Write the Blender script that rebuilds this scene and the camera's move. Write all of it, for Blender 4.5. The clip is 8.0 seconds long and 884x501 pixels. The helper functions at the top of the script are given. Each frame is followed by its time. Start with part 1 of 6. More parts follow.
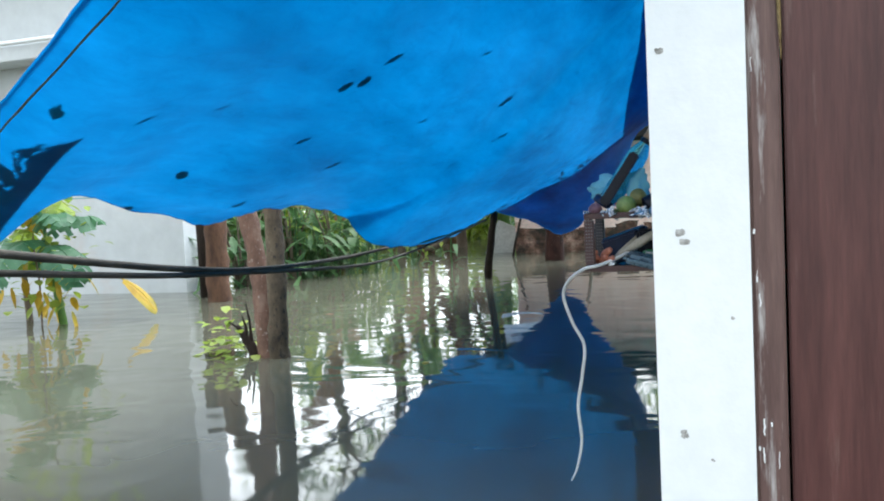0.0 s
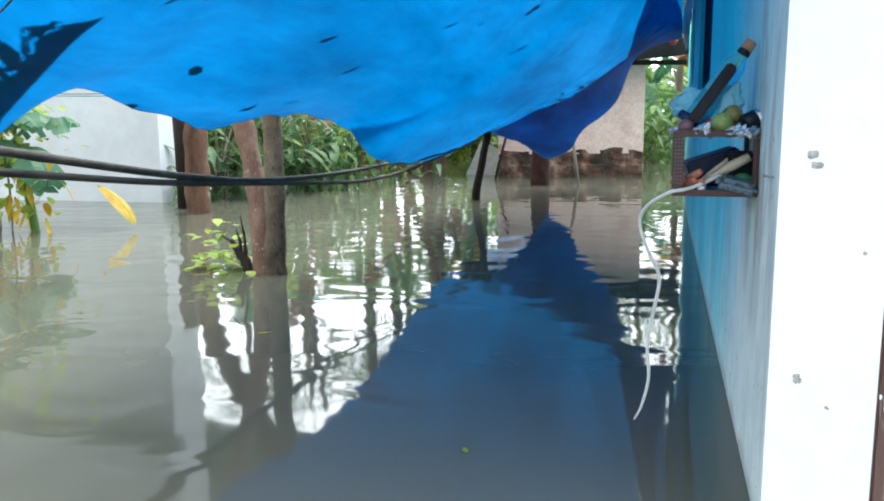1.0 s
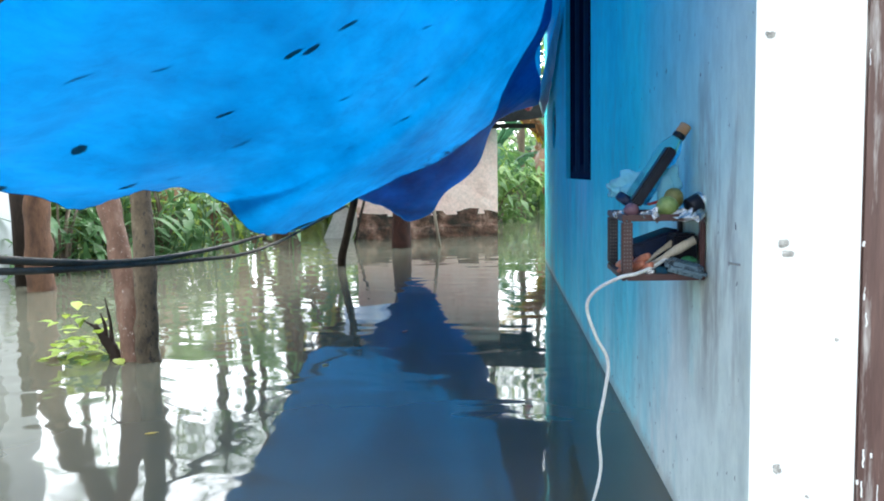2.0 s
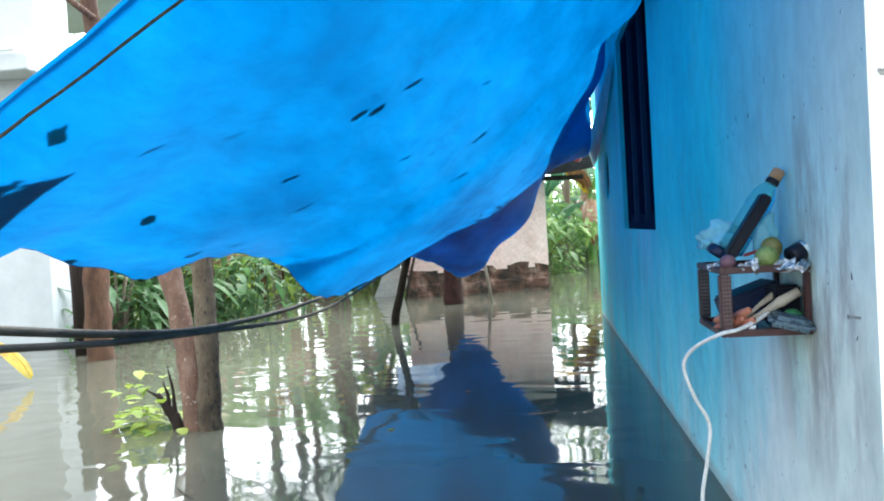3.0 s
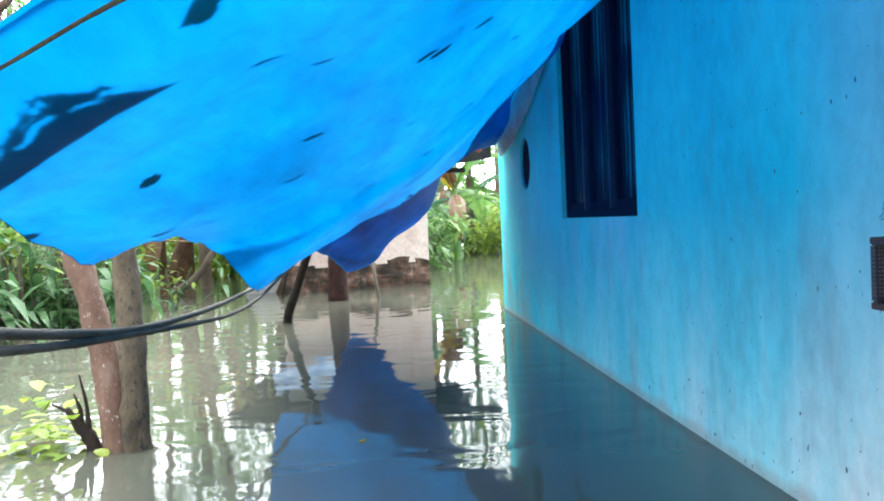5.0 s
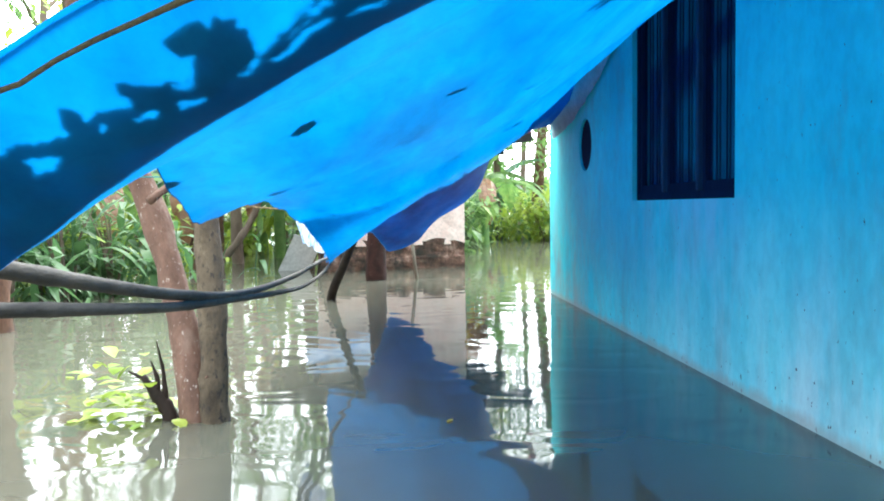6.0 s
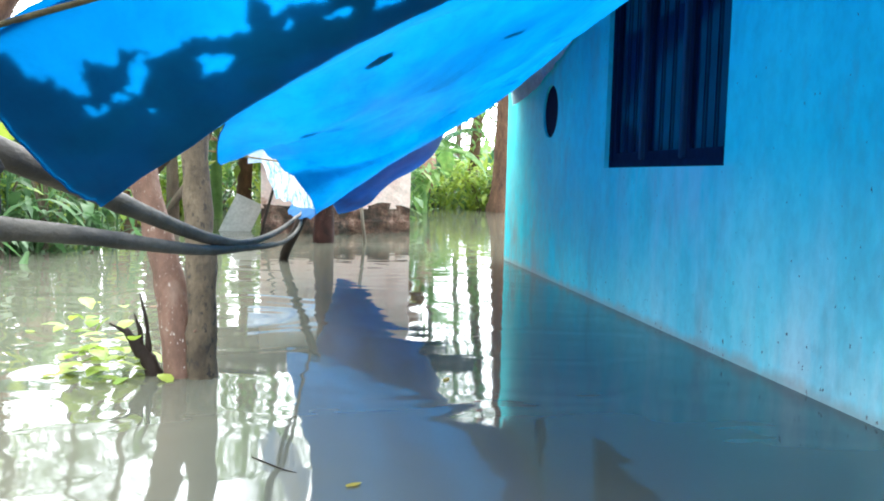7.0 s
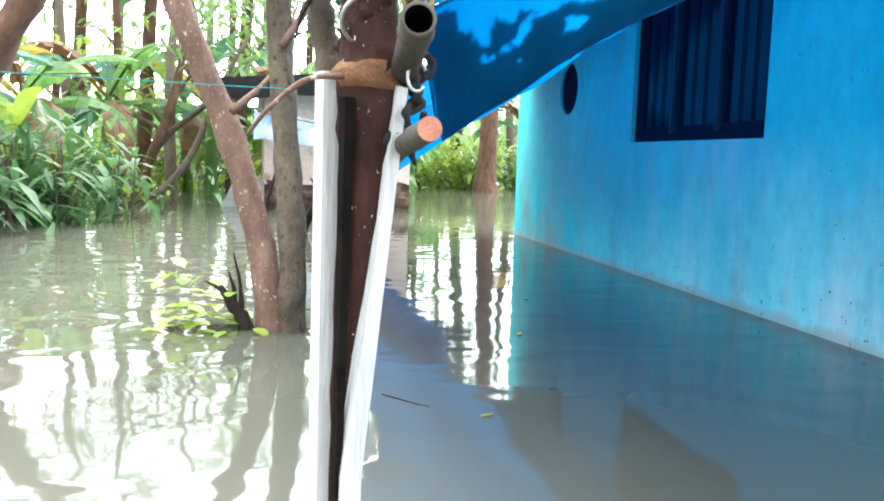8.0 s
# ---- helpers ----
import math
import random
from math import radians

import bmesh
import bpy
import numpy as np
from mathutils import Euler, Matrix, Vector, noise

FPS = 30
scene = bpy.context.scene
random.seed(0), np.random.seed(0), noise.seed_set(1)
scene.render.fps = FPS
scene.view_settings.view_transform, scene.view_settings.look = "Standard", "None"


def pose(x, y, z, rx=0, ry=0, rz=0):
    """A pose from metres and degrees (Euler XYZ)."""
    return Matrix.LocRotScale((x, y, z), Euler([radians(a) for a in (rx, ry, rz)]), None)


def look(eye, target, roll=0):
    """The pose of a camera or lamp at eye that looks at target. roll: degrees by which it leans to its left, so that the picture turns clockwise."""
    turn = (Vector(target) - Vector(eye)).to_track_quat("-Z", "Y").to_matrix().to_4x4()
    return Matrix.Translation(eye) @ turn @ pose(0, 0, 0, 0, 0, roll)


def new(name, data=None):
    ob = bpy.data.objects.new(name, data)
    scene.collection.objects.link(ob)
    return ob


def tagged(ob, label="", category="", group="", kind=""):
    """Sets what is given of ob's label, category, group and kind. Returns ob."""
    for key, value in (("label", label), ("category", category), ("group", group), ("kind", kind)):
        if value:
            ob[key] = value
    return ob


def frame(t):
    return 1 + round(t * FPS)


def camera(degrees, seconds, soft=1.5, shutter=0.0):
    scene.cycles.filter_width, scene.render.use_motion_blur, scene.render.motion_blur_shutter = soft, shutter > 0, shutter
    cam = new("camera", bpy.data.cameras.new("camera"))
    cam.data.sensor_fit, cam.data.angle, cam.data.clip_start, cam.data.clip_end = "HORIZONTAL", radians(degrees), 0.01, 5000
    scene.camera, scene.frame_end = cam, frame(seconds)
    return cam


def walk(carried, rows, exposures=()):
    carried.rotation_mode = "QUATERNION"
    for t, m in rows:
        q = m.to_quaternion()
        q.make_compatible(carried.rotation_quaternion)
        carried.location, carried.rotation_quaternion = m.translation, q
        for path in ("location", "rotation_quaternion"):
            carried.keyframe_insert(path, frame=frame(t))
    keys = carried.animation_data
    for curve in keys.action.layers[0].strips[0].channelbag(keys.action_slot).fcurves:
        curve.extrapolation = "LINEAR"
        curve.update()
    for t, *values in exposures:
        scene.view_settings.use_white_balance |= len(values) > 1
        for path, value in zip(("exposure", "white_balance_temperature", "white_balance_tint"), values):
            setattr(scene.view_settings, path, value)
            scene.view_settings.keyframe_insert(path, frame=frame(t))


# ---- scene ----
cam = camera(56.2, 8.0, soft=1.9)
PATH = [
    (0, (-0.002, -0.013, 0.913), (-0.450, 1.414, 0.819), -2.9),
    (0.5, (-0.137, 0.058, 0.919), (-0.632, 1.466, 0.775), -3.5),
    (1, (-0.329, 0.137, 0.886), (-0.710, 1.568, 0.649), -0.4),
    (1.5, (-0.574, 0.217, 0.927), (-0.735, 1.696, 0.739), -0.8),
    (1.7, (-0.584, 0.226, 0.941), (-0.679, 1.715, 0.782), -0.6),
    (2.8, (-0.683, 0.285, 0.978), (-0.850, 1.775, 0.904), -3.4),
    (3, (-0.699, 0.315, 0.971), (-0.880, 1.804, 0.935), -3.2),
    (3.5, (-0.760, 0.547, 0.961), (-0.760, 2.045, 0.904), -1.9),
    (4, (-0.832, 0.653, 0.956), (-0.799, 2.150, 0.860), -3.3),
    (4.5, (-1.088, 0.734, 0.931), (-0.997, 2.230, 0.865), -3.1),
    (5, (-1.388, 0.778, 0.931), (-1.271, 2.272, 0.877), -2.6),
    (5.2, (-1.472, 0.784, 0.941), (-1.383, 2.280, 0.871), -1.8),
    (6.3, (-1.810, 1.001, 0.870), (-1.688, 2.494, 0.792), 0.4),
    (6.5, (-1.868, 1.006, 0.882), (-1.700, 2.495, 0.818), 1.9),
    (7, (-2.035, 1.057, 0.824), (-1.802, 2.532, 0.691), 1.4),
    (7.5, (-2.272, 0.965, 0.790), (-1.968, 2.430, 0.681), -1.2),
    (8, (-2.530, 0.896, 0.750), (-2.238, 2.359, 0.586), 1.8),
]
walk(cam, [(t, look(eye, target, roll)) for t, eye, target, roll in PATH], exposures=[(0.0, 0.06), (1.5, 0.4), (3.0, 0.58), (4.0, 0.78), (5.0, 0.9), (8.0, 1.0)])

# ---- light ----
SUN_DIR = Vector((0.06, 0.68, 0.74)).normalized()
world = bpy.data.worlds.new("overcast_sky")
scene.world = world
world.use_nodes = True
wn = world.node_tree.nodes
wl = world.node_tree.links
wn.clear()
sky = wn.new("ShaderNodeTexSky")
sky.sky_type = "NISHITA"
sky.sun_disc = False
sky.sun_elevation = math.atan2(SUN_DIR.z, math.hypot(SUN_DIR.x, SUN_DIR.y))
sky.sun_rotation = math.atan2(SUN_DIR.x, SUN_DIR.y)
sky.air_density, sky.dust_density = 1.0, 4.0
sky_bg = wn.new("ShaderNodeBackground")
sky_bg.inputs["Strength"].default_value = 0.06
wl.new(sky.outputs[0], sky_bg.inputs["Color"])
cloud_bg = wn.new("ShaderNodeBackground")
cloud_bg.inputs["Color"].default_value = (0.90, 0.975, 1.04, 1)
# cloud deck, brighter around the veiled sun
wtc = wn.new("ShaderNodeTexCoord")
dot = wn.new("ShaderNodeVectorMath")
dot.operation = "DOT_PRODUCT"
dot.inputs[1].default_value = SUN_DIR
wl.new(wtc.outputs["Generated"], dot.inputs[0])
glow = wn.new("ShaderNodeMapRange")
glow.interpolation_type = "SMOOTHSTEP"
glow.inputs["From Min"].default_value, glow.inputs["From Max"].default_value = 0.05, 1.0
glow.inputs["To Min"].default_value, glow.inputs["To Max"].default_value = 1.8, 6.4
wl.new(dot.outputs["Value"], glow.inputs["Value"])
wl.new(glow.outputs[0], cloud_bg.inputs["Strength"])
add = wn.new("ShaderNodeAddShader")
wl.new(sky_bg.outputs[0], add.inputs[0])
wl.new(cloud_bg.outputs[0], add.inputs[1])
out = wn.new("ShaderNodeOutputWorld")
wl.new(add.outputs[0], out.inputs["Surface"])

sun_data = bpy.data.lights.new("sun", "SUN")
sun_data.energy, sun_data.angle, sun_data.color = 0.5, radians(20), (1.0, 0.96, 0.9)
sun = new("sun", sun_data)
sun.matrix_world = look(tuple(SUN_DIR * 20), (0, 0, 0))


# ---- materials ----
def node_mat(name):
    m = bpy.data.materials.new(name)
    m.use_nodes = True
    nt = m.node_tree
    return m, nt, nt.nodes["Principled BSDF"]


def noise_node(nt, scale, detail=4.0, rough=0.55, stretch=(1, 1, 1), random_shift=False):
    tc = nt.nodes.new("ShaderNodeTexCoord")
    mp = nt.nodes.new("ShaderNodeMapping")
    mp.inputs["Scale"].default_value = stretch
    nt.links.new(tc.outputs["Object"], mp.inputs["Vector"])
    if random_shift:
        oi = nt.nodes.new("ShaderNodeObjectInfo")
        mul = nt.nodes.new("ShaderNodeMath")
        mul.operation = "MULTIPLY"
        mul.inputs[1].default_value = 37.0
        nt.links.new(oi.outputs["Random"], mul.inputs[0])
        nt.links.new(mul.outputs[0], mp.inputs["Location"])
    n = nt.nodes.new("ShaderNodeTexNoise")
    n.inputs["Scale"].default_value = scale
    n.inputs["Detail"].default_value = detail
    n.inputs["Roughness"].default_value = rough
    nt.links.new(mp.outputs[0], n.inputs["Vector"])
    return n


def ramp(nt, src, stops):
    r = nt.nodes.new("ShaderNodeValToRGB")
    e = r.color_ramp.elements
    while len(e) > 1:
        e.remove(e[-1])
    e[0].position, e[0].color = stops[0][0], (*stops[0][1], 1)
    for p, c in stops[1:]:
        k = e.new(p)
        k.color = (*c, 1)
    nt.links.new(src, r.inputs["Fac"])
    return r


def blend(nt, fac, a, b, mode="MIX"):
    mx = nt.nodes.new("ShaderNodeMix")
    mx.data_type, mx.blend_type = "RGBA", mode
    if isinstance(fac, float):
        mx.inputs[0].default_value = fac
    else:
        nt.links.new(fac, mx.inputs[0])
    for sock, v in ((6, a), (7, b)):
        if isinstance(v, tuple):
            mx.inputs[sock].default_value = (*v, 1)
        else:
            nt.links.new(v, mx.inputs[sock])
    return mx.outputs[2]


def bump(nt, bsdf, src, strength, distance=0.01):
    b = nt.nodes.new("ShaderNodeBump")
    b.inputs["Strength"].default_value = strength
    b.inputs["Distance"].default_value = distance
    nt.links.new(src, b.inputs["Height"])
    nt.links.new(b.outputs[0], bsdf.inputs["Normal"])


def surface(name, stops, scale, rough=0.7, stretch=(1, 1, 1), grain=8.0, bump_strength=0.3, metal=0.0, spec=0.5, stain=None, translucent=0.0, shift=False, grain_mix=0.8):
    """A two-scale surface: stops colour the large noise, a finer one adds grain and relief; stain = (colour, scale, low, high)."""
    m, nt, b = node_mat(name)
    big = noise_node(nt, scale, 5, 0.6, stretch, shift)
    col = ramp(nt, big.outputs["Fac"], stops).outputs[0]
    fine = noise_node(nt, scale * grain, 4, 0.6, stretch, shift)
    shade = ramp(nt, fine.outputs["Fac"], [(0.3, (0.78, 0.78, 0.78)), (0.7, (1.12, 1.12, 1.12))]).outputs[0]
    col = blend(nt, grain_mix, col, shade, "MULTIPLY")
    if stain:
        sn = noise_node(nt, stain[1], 6, 0.65, stretch, shift)
        sf = ramp(nt, sn.outputs["Fac"], [(stain[2], (0, 0, 0)), (stain[3], (1, 1, 1))]).outputs[0]
        col = blend(nt, sf, col, stain[0])
    nt.links.new(col, b.inputs["Base Color"])
    b.inputs["Roughness"].default_value = rough
    b.inputs["Metallic"].default_value = metal
    b.inputs["Specular IOR Level"].default_value = spec
    bump(nt, b, fine.outputs["Fac"], bump_strength)
    if translucent:
        t = nt.nodes.new("ShaderNodeBsdfTranslucent")
        nt.links.new(col, t.inputs["Color"])
        ms = nt.nodes.new("ShaderNodeMixShader")
        ms.inputs[0].default_value = translucent
        nt.links.new(b.outputs[0], ms.inputs[1])
        nt.links.new(t.outputs[0], ms.inputs[2])
        nt.links.new(ms.outputs[0], nt.nodes["Material Output"].inputs["Surface"])
    return m


def tarp_material():
    m, nt, b = node_mat("blue_tarpaulin")
    big = noise_node(nt, 1.6, 4, 0.6, (1, 0.35, 1))
    col = ramp(nt, big.outputs["Fac"], [(0.3, (0.0, 0.085, 0.25)), (0.5, (0.0, 0.138, 0.37)), (0.72, (0.002, 0.19, 0.49))]).outputs[0]
    # wrinkle shade put into the colour as darker streaks and creases
    streak = noise_node(nt, 5, 6, 0.7, (1, 0.3, 1))
    sf = ramp(nt, streak.outputs["Fac"], [(0.36, (0.6, 0.68, 0.72)), (0.62, (1, 1, 1))]).outputs[0]
    col = blend(nt, 0.8, col, sf, "MULTIPLY")
    crease = noise_node(nt, 9, 5, 0.7, (1, 0.5, 1))
    crease.inputs["Distortion"].default_value = 1.2
    cf = ramp(nt, crease.outputs["Fac"], [(0.34, (0.62, 0.7, 0.75)), (0.5, (1, 1, 1))]).outputs[0]
    col = blend(nt, 0.45, col, cf, "MULTIPLY")
    nt.links.new(col, b.inputs["Base Color"])
    b.inputs["Roughness"].default_value = 0.5
    b.inputs["Specular IOR Level"].default_value = 0.08
    weave = noise_node(nt, 45, 3, 0.6)
    bump(nt, b, weave.outputs["Fac"], 0.12, 0.004)
    t = nt.nodes.new("ShaderNodeBsdfTranslucent")
    nt.links.new(col, t.inputs["Color"])
    ms = nt.nodes.new("ShaderNodeMixShader")
    ms.inputs[0].default_value = 0.53
    nt.links.new(b.outputs[0], ms.inputs[1])
    nt.links.new(t.outputs[0], ms.inputs[2])
    nt.links.new(ms.outputs[0], nt.nodes["Material Output"].inputs["Surface"])
    return m


def water_material():
    m, nt, b = node_mat("muddy_flood_water")
    big = noise_node(nt, 0.35, 4, 0.6)
    col = ramp(nt, big.outputs["Fac"], [(0.35, (0.080, 0.080, 0.060)), (0.65, (0.110, 0.107, 0.080))]).outputs[0]
    nt.links.new(col, b.inputs["Base Color"])
    b.inputs["Roughness"].default_value = 0.045
    b.inputs["IOR"].default_value = 1.36
    swell = noise_node(nt, 2.2, 1, 0.5, (0.75, 1.0, 1))
    swell.inputs["Distortion"].default_value = 1.0
    ripple = noise_node(nt, 7.0, 2, 0.5, (0.6, 1.3, 1))
    # ripples run in the open and in gusts; the strip sheltered by the house lies calmer
    gust = noise_node(nt, 0.5, 2, 0.5)
    tc = nt.nodes.new("ShaderNodeTexCoord")
    sep = nt.nodes.new("ShaderNodeSeparateXYZ")
    nt.links.new(tc.outputs["Object"], sep.inputs[0])
    lee = nt.nodes.new("ShaderNodeMapRange")
    lee.interpolation_type = "SMOOTHSTEP"
    lee.inputs["From Min"].default_value, lee.inputs["From Max"].default_value = -2.9, -1.9
    lee.inputs["To Min"].default_value, lee.inputs["To Max"].default_value = 0.13, 0.022
    nt.links.new(sep.outputs["X"], lee.inputs["Value"])
    amount = nt.nodes.new("ShaderNodeMath")
    amount.operation = "MULTIPLY"
    nt.links.new(lee.outputs[0], amount.inputs[0])
    nt.links.new(gust.outputs["Fac"], amount.inputs[1])
    roll = nt.nodes.new("ShaderNodeMath")
    roll.operation = "MULTIPLY_ADD"
    roll.inputs[1].default_value, roll.inputs[2].default_value = 9.0, 0.75
    nt.links.new(lee.outputs[0], roll.inputs[0])
    big_wave = nt.nodes.new("ShaderNodeMath")
    big_wave.operation = "MULTIPLY"
    nt.links.new(swell.outputs["Fac"], big_wave.inputs[0])
    nt.links.new(roll.outputs[0], big_wave.inputs[1])
    mixh = nt.nodes.new("ShaderNodeMath")
    mixh.operation = "MULTIPLY_ADD"
    nt.links.new(ripple.outputs["Fac"], mixh.inputs[0])
    nt.links.new(amount.outputs[0], mixh.inputs[1])
    nt.links.new(big_wave.outputs[0], mixh.inputs[2])
    bump(nt, b, mixh.outputs[0], 0.10, 0.05)
    return m


def wall_material():
    """Cyan limewash, paler towards the front corner and low down, with runs and specks."""
    m, nt, b = node_mat("blue_limewash")
    tc = nt.nodes.new("ShaderNodeTexCoord")
    sep = nt.nodes.new("ShaderNodeSeparateXYZ")
    nt.links.new(tc.outputs["Object"], sep.inputs[0])
    big = noise_node(nt, 1.1, 5, 0.6, (1, 1, 0.6))
    paint = ramp(nt, big.outputs["Fac"], [(0.35, (0.006, 0.65, 0.73)), (0.5, (0.010, 0.76, 0.81)), (0.65, (0.04, 0.83, 0.85))]).outputs[0]
    runs = noise_node(nt, 3.2, 6, 0.65, (1, 1.2, 0.3))
    # pale tone that the corner and low fades mix in
    worn = ramp(nt, runs.outputs["Fac"], [(0.3, (0.69, 0.78, 0.72)), (0.7, (0.81, 0.88, 0.82))]).outputs[0]

    def fade(src, lo, hi):
        r = nt.nodes.new("ShaderNodeMapRange")
        r.inputs["From Min"].default_value, r.inputs["From Max"].default_value = lo, hi
        nt.links.new(src, r.inputs["Value"])
        return r.outputs[0]

    def calc(op, a, c):
        n = nt.nodes.new("ShaderNodeMath")
        n.operation, n.use_clamp = op, op != "ADD"
        for i, v in enumerate((a, c)):
            if isinstance(v, float):
                n.inputs[i].default_value = v
            else:
                nt.links.new(v, n.inputs[i])
        return n.outputs[0]

    corner = fade(sep.outputs["Y"], 3.25, 2.0)
    low = fade(sep.outputs["Z"], 1.0, 0.1)
    patch = fade(runs.outputs["Fac"], 0.40, 0.64)
    amount = calc("ADD", calc("MULTIPLY", corner, 0.9), calc("MULTIPLY", calc("MULTIPLY", low, fade(sep.outputs["Y"], 7.5, 3.0)), calc("ADD", calc("MULTIPLY", patch, 0.45), 0.42)))
    amount = calc("MULTIPLY", amount, 1.0)
    col = blend(nt, amount, paint, worn)
    mott = noise_node(nt, 13, 5, 0.7, (1, 1, 0.7))
    mf = ramp(nt, mott.outputs["Fac"], [(0.32, (0.84, 0.86, 0.86)), (0.6, (1.04, 1.03, 1.02))]).outputs[0]
    col = blend(nt, 0.85, col, mf, "MULTIPLY")
    # brown smears where things were hung beside the rack
    smear = noise_node(nt, 6, 5, 0.65, (1, 1.3, 0.35))
    zone = calc("MULTIPLY", calc("MULTIPLY", fade(sep.outputs["Y"], 2.75, 2.35), fade(sep.outputs["Y"], 1.9, 2.05)), calc("MULTIPLY", fade(sep.outputs["Z"], 0.3, 0.6), fade(sep.outputs["Z"], 1.3, 1.0)))
    zf = calc("MULTIPLY", zone, calc("MULTIPLY", fade(smear.outputs["Fac"], 0.45, 0.60), 0.75))
    col = blend(nt, zf, col, (0.25, 0.24, 0.23))
    # dark specks, thick along the flood line
    specks = noise_node(nt, 50, 2, 0.5, (1, 1, 0.6))
    splash = fade(sep.outputs["Z"], 0.35, 0.0)
    dots = calc("ADD", specks.outputs["Fac"], calc("MULTIPLY", splash, 0.05))
    sf = ramp(nt, dots, [(0.735, (0, 0, 0)), (0.76, (1, 1, 1))]).outputs[0]
    col = blend(nt, sf, col, (0.05, 0.06, 0.07))
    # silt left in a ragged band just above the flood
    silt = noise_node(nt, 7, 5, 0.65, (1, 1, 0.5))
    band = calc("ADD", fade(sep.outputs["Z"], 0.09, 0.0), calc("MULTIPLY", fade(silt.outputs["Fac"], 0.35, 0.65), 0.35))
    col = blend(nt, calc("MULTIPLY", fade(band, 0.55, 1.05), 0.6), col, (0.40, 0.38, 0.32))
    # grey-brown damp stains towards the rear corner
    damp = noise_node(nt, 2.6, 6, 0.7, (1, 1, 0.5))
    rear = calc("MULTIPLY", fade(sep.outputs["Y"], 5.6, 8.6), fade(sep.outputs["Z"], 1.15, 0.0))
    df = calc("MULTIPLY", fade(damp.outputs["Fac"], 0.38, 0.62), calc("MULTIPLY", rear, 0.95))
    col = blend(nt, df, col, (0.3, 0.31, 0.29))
    # faint pale runs under the sill
    sill = calc("MULTIPLY", fade(sep.outputs["Z"], 0.1, 0.85), calc("MULTIPLY", fade(sep.outputs["Y"], 4.6, 5.0), fade(sep.outputs["Y"], 6.5, 5.6)))
    under = calc("MULTIPLY", sill, fade(sep.outputs["Z"], 0.93, 0.9))
    col = blend(nt, calc("MULTIPLY", under, calc("MULTIPLY", fade(runs.outputs["Fac"], 0.4, 0.6), 0.5)), col, (0.42, 0.7, 0.78))
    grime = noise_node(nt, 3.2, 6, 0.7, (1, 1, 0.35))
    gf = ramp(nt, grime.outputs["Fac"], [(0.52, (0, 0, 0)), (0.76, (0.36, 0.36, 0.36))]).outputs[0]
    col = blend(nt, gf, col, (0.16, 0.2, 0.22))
    nt.links.new(col, b.inputs["Base Color"])
    b.inputs["Roughness"].default_value = 0.75
    fine = noise_node(nt, 35, 4, 0.6)
    bump(nt, b, fine.outputs["Fac"], 0.25, 0.006)
    return m


def glass_material():
    m, nt, b = node_mat("window_glass")
    b.inputs["Base Color"].default_value = (0.006, 0.012, 0.035, 1)
    b.inputs["Specular IOR Level"].default_value = 0.15
    smear = noise_node(nt, 3, 4, 0.6, (1, 1, 0.2))
    r = ramp(nt, smear.outputs["Fac"], [(0.3, (0.06, 0.06, 0.06)), (0.75, (0.22, 0.22, 0.22))])
    nt.links.new(r.outputs[0], b.inputs["Roughness"])
    bump(nt, b, smear.outputs["Fac"], 0.25, 0.02)
    return m


def clear_plastic(name, tint, clear=0.85):
    m, nt, b = node_mat(name)
    b.inputs["Base Color"].default_value = (*tint, 1)
    b.inputs["Transmission Weight"].default_value = clear
    b.inputs["Roughness"].default_value = 0.12
    b.inputs["IOR"].default_value = 1.2
    wr = noise_node(nt, 30, 3, 0.6)
    bump(nt, b, wr.outputs["Fac"], 0.3, 0.004)
    return m


TARP = tarp_material()
WATER = water_material()
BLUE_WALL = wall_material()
GLASS = glass_material()
WHITE = surface("white_paint", [(0.3, (0.85, 0.88, 0.88)), (0.7, (0.9, 0.92, 0.92))], 2.0, 0.7, grain_mix=0.15, stain=((0.62, 0.6, 0.55), 3.0, 0.7, 0.85), bump_strength=0.2)
CHIP = surface("chipped_plaster", [(0.3, (0.25, 0.24, 0.22)), (0.7, (0.6, 0.59, 0.56))], 70, 0.9)
DOOR_WOOD = surface("red_brown_door_paint", [(0.3, (0.06, 0.018, 0.016)), (0.6, (0.115, 0.042, 0.036)), (0.8, (0.18, 0.085, 0.075))], 3.0, 0.5, (6, 6, 0.5), 6, 0.3, stain=((0.25, 0.17, 0.14), 4.0, 0.6, 0.85))
FRAME_WOOD = surface("worn_jamb_paint", [(0.3, (0.08, 0.04, 0.035)), (0.6, (0.17, 0.1, 0.085)), (0.8, (0.3, 0.24, 0.21))], 4.0, 0.6, (4, 4, 0.4), 6, 0.35, stain=((0.5, 0.47, 0.45), 5.0, 0.58, 0.7))
# bluer than the sashes: light on the mullions put into their colour
MULLION = surface("lit_mullion_blue", [(0.3, (0.010, 0.03, 0.065)), (0.7, (0.015, 0.055, 0.11))], 5, 0.8, (4, 4, 0.5), 6, 0.3, spec=0.2)
DARK_WOOD = surface("dark_window_wood", [(0.3, (0.006, 0.012, 0.032)), (0.7, (0.012, 0.022, 0.055))], 5, 0.9, (4, 4, 0.5), 6, 0.3, spec=0.04)
PINK_WALL = surface("weathered_shed_plaster", [(0.25, (0.50, 0.29, 0.24)), (0.42, (0.74, 0.49, 0.42)), (0.75, (0.84, 0.61, 0.54))], 2.4, 0.85, grain=10, bump_strength=0.6, stain=((0.3, 0.14, 0.09), 3.5, 0.6, 0.75))
